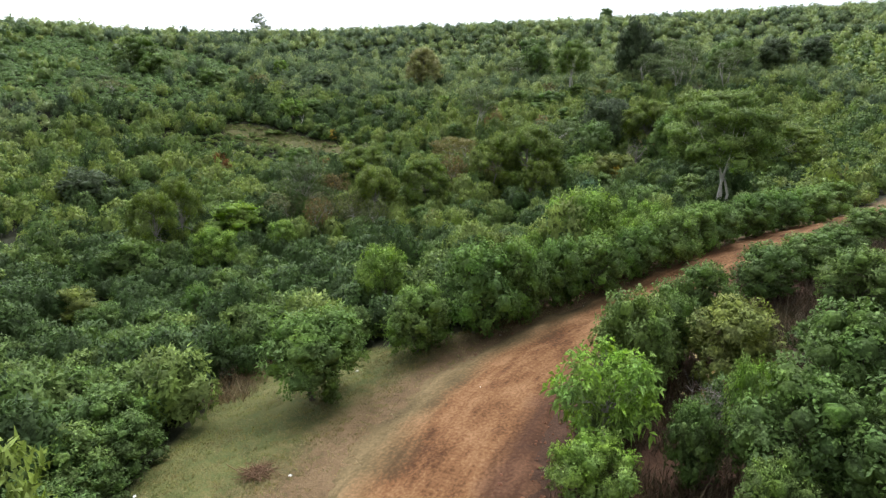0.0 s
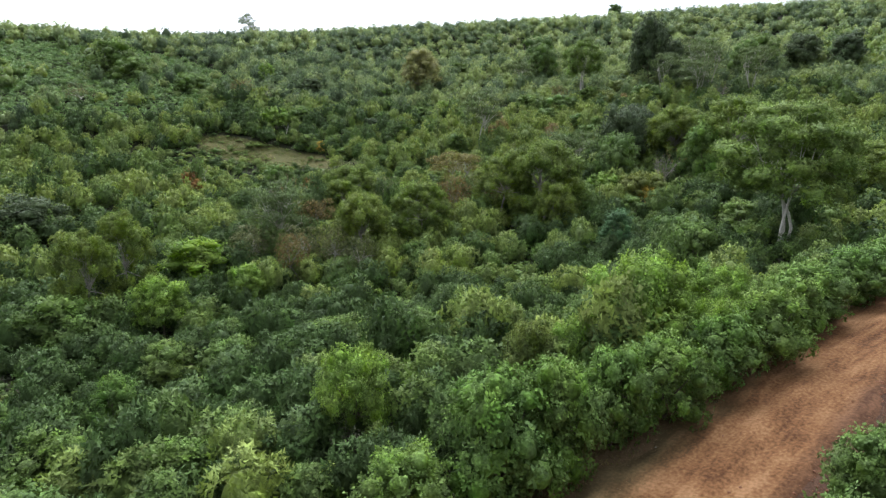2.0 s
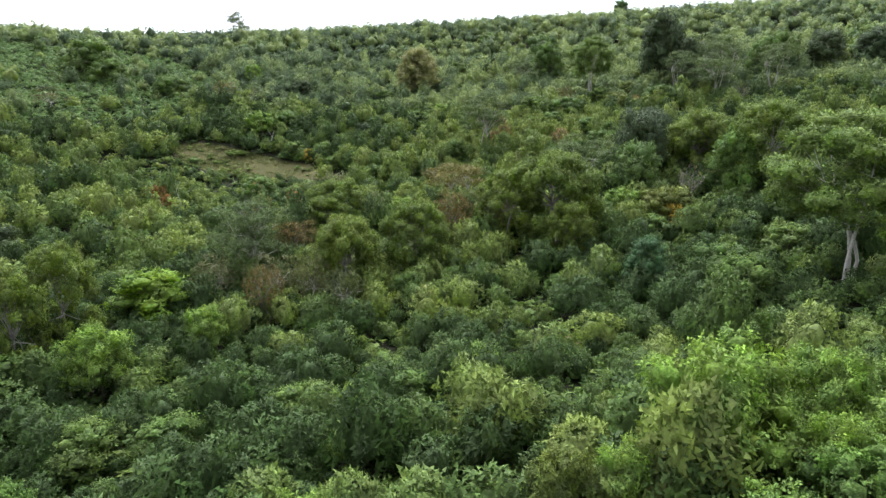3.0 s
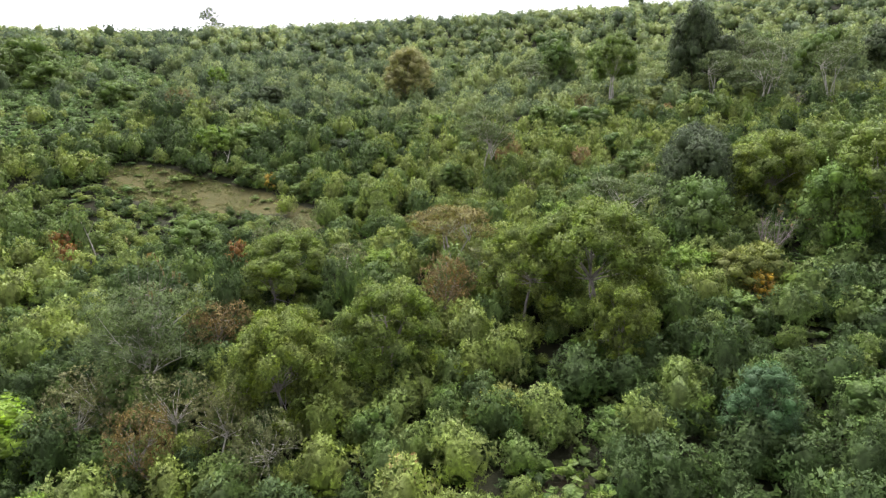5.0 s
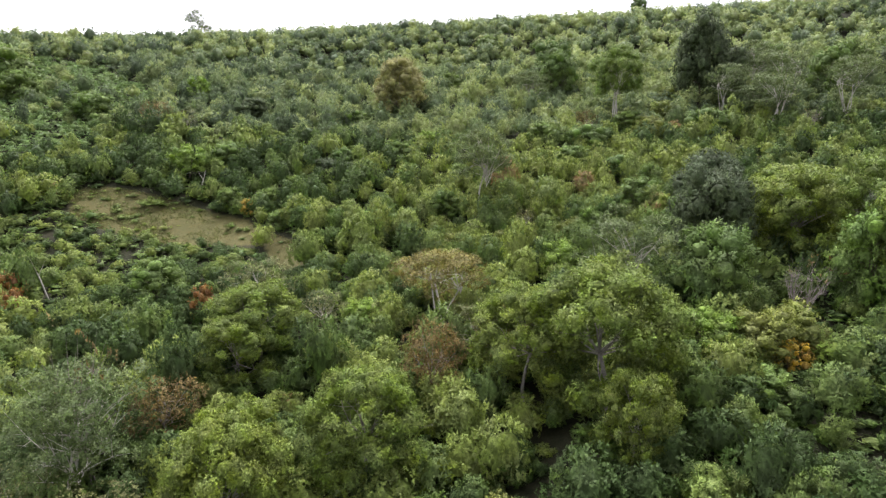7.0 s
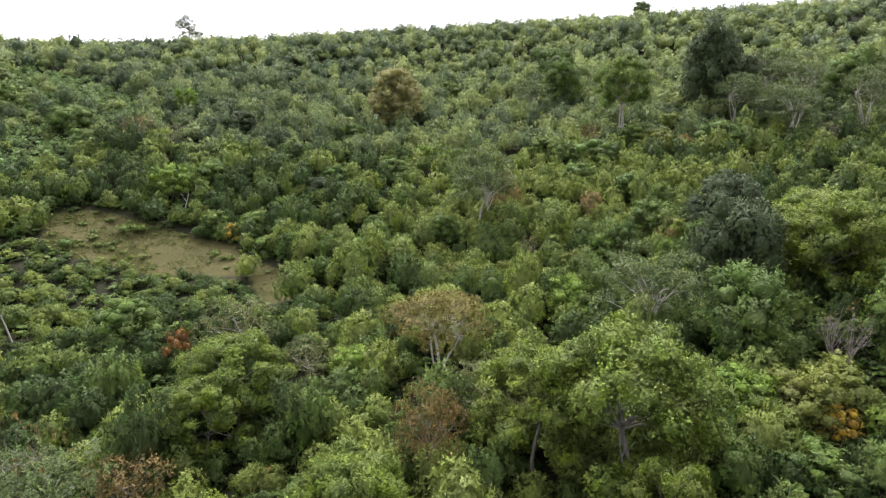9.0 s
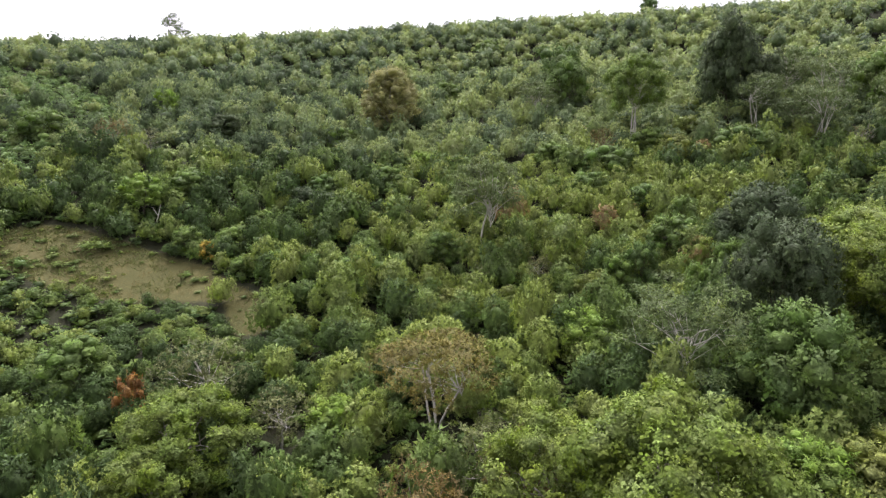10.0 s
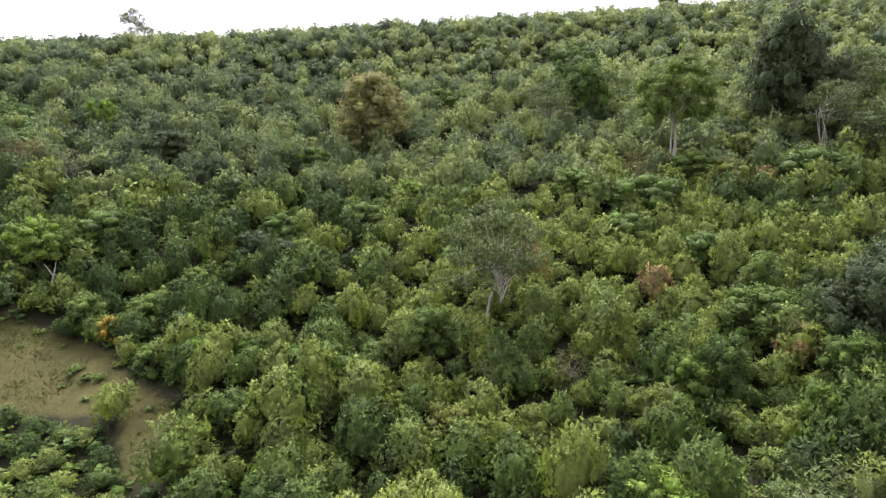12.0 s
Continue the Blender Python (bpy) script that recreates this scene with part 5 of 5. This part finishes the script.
def litter_scrap(x, y, size, seed):
    """A crumpled scrap of pale wrapping."""
    rng = np.random.default_rng(seed)
    nx = 5
    gx, gy = np.meshgrid(np.linspace(-1, 1, nx), np.linspace(-0.7, 0.7, nx))
    v = np.stack([gx.ravel(), gy.ravel(), rng.uniform(0.05, 0.7, nx * nx)], 1) * size * 0.5
    v[:, :2] += rng.normal(0, 0.08 * size, (nx * nx, 2))
    ob = new("litter_scrap", mesh_of("litter_scrap", v, grid_faces(nx, nx), SCRAP))
    tagged(ob, "crumpled pale scrap of litter on the ground", "litter", group="litter beside the track")
    return drop(ob, x, y, 0.02, rng.uniform(0, 360))


for k, (x, y, size) in enumerate([(1.8, 29.2, 0.2), (-5.4, 33.3, 0.22), (-6.6, 22.6, 0.24), (-13.2, 34.2, 0.2), (-13.0, 22.0, 0.25), (3.4, 36.2, 0.16), (-8.7, 26.2, 0.12), (0.3, 22.4, 0.14), (9.6, 40.1, 0.14), (5.2, 27.6, 0.12)]):
    litter_scrap(x, y, size * 0.65, k)


def clod_stuff():
    """Lumps of turned-over earth, thickest along the lower edge of the track."""
    rng = np.random.default_rng(12)
    box = np.array([[-1, -1, -1], [1, -1, -1], [1, 1, -1], [-1, 1, -1], [-0.7, -0.7, 0.8], [0.7, -0.7, 0.9], [0.75, 0.7, 0.7], [-0.7, 0.65, 0.85]])
    quad = np.array([[4, 5, 6, 7], [0, 1, 5, 4], [1, 2, 6, 5], [2, 3, 7, 6], [3, 0, 4, 7]])
    i = rng.integers(150, len(ROAD_T) - 60, 4200)
    tan = np.gradient(ROAD_XY, axis=0)
    tan /= np.linalg.norm(tan, axis=1)[:, None]
    low = rng.uniform(0, 1, len(i)) < 0.62
    a = np.where(low, rng.normal(1.02, 0.2, len(i)), np.where(rng.uniform(0, 1, len(i)) < 0.4, rng.normal(-0.85, 0.16, len(i)), rng.uniform(-0.8, 0.9, len(i)))) * ROAD_W[i]
    x = ROAD_XY[i, 0] + tan[i, 1] * a
    y = ROAD_XY[i, 1] - tan[i, 0] * a
    size = rng.lognormal(math.log(0.022), 0.6, len(i)) * np.where(low, 1.25, 0.8)
    z = land(x, y) + 0.03 + size * 0.4
    v = (box[None] + rng.normal(0, 0.22, (len(i), 8, 3))) * size[:, None, None]
    ang = rng.uniform(0, 6.28, len(i))
    c, sn = np.cos(ang)[:, None], np.sin(ang)[:, None]
    v = np.stack([v[..., 0] * c - v[..., 1] * sn + x[:, None], v[..., 0] * sn + v[..., 1] * c + y[:, None], v[..., 2] * 0.8 + z[:, None]], -1).reshape(-1, 3)
    f = (quad[None] + 8 * np.arange(len(i))[:, None, None]).reshape(-1, 4)
    tagged(new("earth_clods", mesh_of("earth_clods", v, f, CLOD)), "loose clods of dark red earth along the track", "earth", kind="stuff")


clod_stuff()


def blade_stuff(name, label, mat, x, y, height, width, per, spread, seed, flat=0.45):
    """Tufts of upright or lying blades."""
    rng = np.random.default_rng(seed)
    n = len(x) * per
    i = np.repeat(np.arange(len(x)), per)
    bx, by = x[i] + rng.normal(0, spread, n), y[i] + rng.normal(0, spread, n)
    h = height * rng.lognormal(0, 0.35, n)
    lean = rng.normal(0, flat, (n, 2)) * h[:, None]
    side = rng.uniform(0, 6.28, n)
    w = width * rng.uniform(0.6, 1.4, n)
    z = land(bx, by)
    a = np.stack([bx + np.cos(side) * w, by + np.sin(side) * w, z - 0.02], 1)
    b = np.stack([bx - np.cos(side) * w, by - np.sin(side) * w, z - 0.02], 1)
    t = np.stack([bx + lean[:, 0], by + lean[:, 1], z + h], 1)
    v = np.stack([a, b, t], 1).reshape(-1, 3)
    tone = np.repeat(rng.uniform(0, 1, len(x)), per * 3)
    tagged(new(name, mesh_of(name, v, np.arange(len(v)).reshape(-1, 3), mat, fields={"tone": tone})), label, "grass", kind="stuff")


GRASS_BLADE = foliage("grass_blades", [(0, (0.13, 0.16, 0.045)), (0.5, (0.19, 0.19, 0.06)), (1, (0.27, 0.22, 0.1))], by="tone", clear=0.4)
STRAW = foliage("dry_stalks", [(0, (0.13, 0.095, 0.05)), (1, (0.26, 0.2, 0.115))], by="tone", clear=0.15)
TWIG = foliage("dead_twigs", [(0, (0.045, 0.045, 0.02)), (0.6, (0.08, 0.06, 0.035)), (1, (0.13, 0.1, 0.065))], by="tone", clear=0.1)
MEADOW_WEED = foliage("meadow_weed_leaves", [(0, (0.085, 0.115, 0.03)), (1, (0.125, 0.15, 0.045))], by="tone", clear=0.35)
MEADOW_BLADE = foliage("meadow_blades", [(0, (0.11, 0.115, 0.04)), (0.6, (0.15, 0.135, 0.05)), (1, (0.19, 0.155, 0.065))], by="tone", clear=0.45)
rng = np.random.default_rng(31)
gx, gy = jittered(rng, -14, 20, 13, 50, 0.22)
gg = road_gap(gx, gy)
ok = inside(gx, gy, VERGE) & (gg < -0.95) & (rng.uniform(0, 1, len(gx)) < np.clip((-gg - 0.9) * 1.1, 0.05, 0.75))
blade_stuff("verge_grass", "short patchy green grass on the verge", GRASS_BLADE, gx[ok], gy[ok], 0.08, 0.013, 9, 0.1, 1, 0.8)
ok = (gg < -0.62) & (gg > -3) & (gy < 48) & (inside(gx, gy, VERGE) | (gg > -1.3)) & (rng.uniform(0, 1, len(gx)) < np.clip(0.5 - 0.2 * np.abs(gg + 1.3), 0.1, 0.5))
blade_stuff("dry_stalks", "short dry stalks and straw in the grass", STRAW, gx[ok], gy[ok], 0.07, 0.009, 6, 0.13, 2, 2.2)
wx, wy = jittered(rng, -14.5, -11.5, 31, 38, 0.35)
blade_stuff("dead_weeds", "tall dead brown weeds at the thicket's edge", STRAW, wx, wy, 0.5, 0.02, 9, 0.2, 3)
bx, by = jittered(rng, 3, 40, 10, 46, 0.34)
bg = road_gap(bx, by)
ok = (bg > 1.35) & (bg < 7) & (np.sin(bx * 1.3) * np.sin(by * 1.1 + 0.4 * bx) > -0.35)
blade_stuff("bank_scrub", "dark dead weeds and twigs on the red bank", TWIG, bx[ok], by[ok], 0.6, 0.02, 9, 0.2, 6)
mx, my = jittered(rng, -60, -15, 130, 154, 0.5)
ok = inside(mx, my, MEADOW) & (rng.uniform(0, 1, len(mx)) < 0.8)
green = ok & (np.sin(mx * 0.45 + 0.8 * np.sin(my * 0.6)) * np.sin(my * 0.75 + 0.2 * mx) + 0.035 * (-34 - mx) > 0.12)
blade_stuff("meadow_weeds", "patches of low green weeds on the clearing", MEADOW_WEED, mx[green], my[green], 0.2, 0.06, 8, 0.28, 14, 0.9)
blade_stuff("meadow_grass", "rough tan and green grass of the clearing", MEADOW_BLADE, mx[ok], my[ok], 0.09, 0.03, 9, 0.3, 4, 0.9)


def meadow_tussocks():
    rng = np.random.default_rng(41)
    x, y = jittered(rng, -60, -15, 130, 154, 1.1)
    ok = inside(x, y, MEADOW) & (rng.uniform(0, 1, len(x)) < np.clip(0.16 + 0.02 * (-34 - x) + 0.25 * np.sin(x * 0.5) * np.sin(y * 0.7), 0.04, 0.7))
    x, y = x[ok], y[ok]
    h = rng.lognormal(math.log(0.4), 0.45, len(x))
    thicket_stuff("meadow_shrubs", "low green shrubs and tussocks dotted over the clearing", THICKET, x, y, h, h * rng.uniform(0.9, 1.6, len(x)), rng.uniform(0.25, 0.7, len(x)), 150, 0.24, 0.18, 9, base=BALL_ROUGH)


meadow_tussocks()


def snag(x, y, h, lean, turn):
    """A broken pale stem that stands bare among the shrubs."""
    t = np.linspace(0, 1, 6)[:, None]
    path = np.array([0, 0, -0.2]) + np.array([lean, 0.1, h]) * t + np.array([0.15, 0, 0]) * np.sin(3 * t)
    v, f = tube(path, [0.11, 0.09, 0.08, 0.07, 0.05, 0.02], 6)
    w, g = tube(path[3] + np.array([-0.5 * lean, 0.3, 0.35 * h]) * np.linspace(0, 1, 4)[:, None], [0.05, 0.04, 0.03, 0.01], 5)
    root = new("dead_stem", mesh_of("dead_stem", v, f, BARK["pale"], True))
    arm = new("limb", mesh_of("limb", w, g, BARK["pale"], True))
    arm.parent = root
    tagged(root, "broken pale dead stem standing among shrubs", "dead tree")
    return drop(root, x, y, 0, turn)


snag(-44.5, 122.5, 5.0, -1.6, 0)
snag(-38.5, 151.5, 4.0, 1.4, 30)
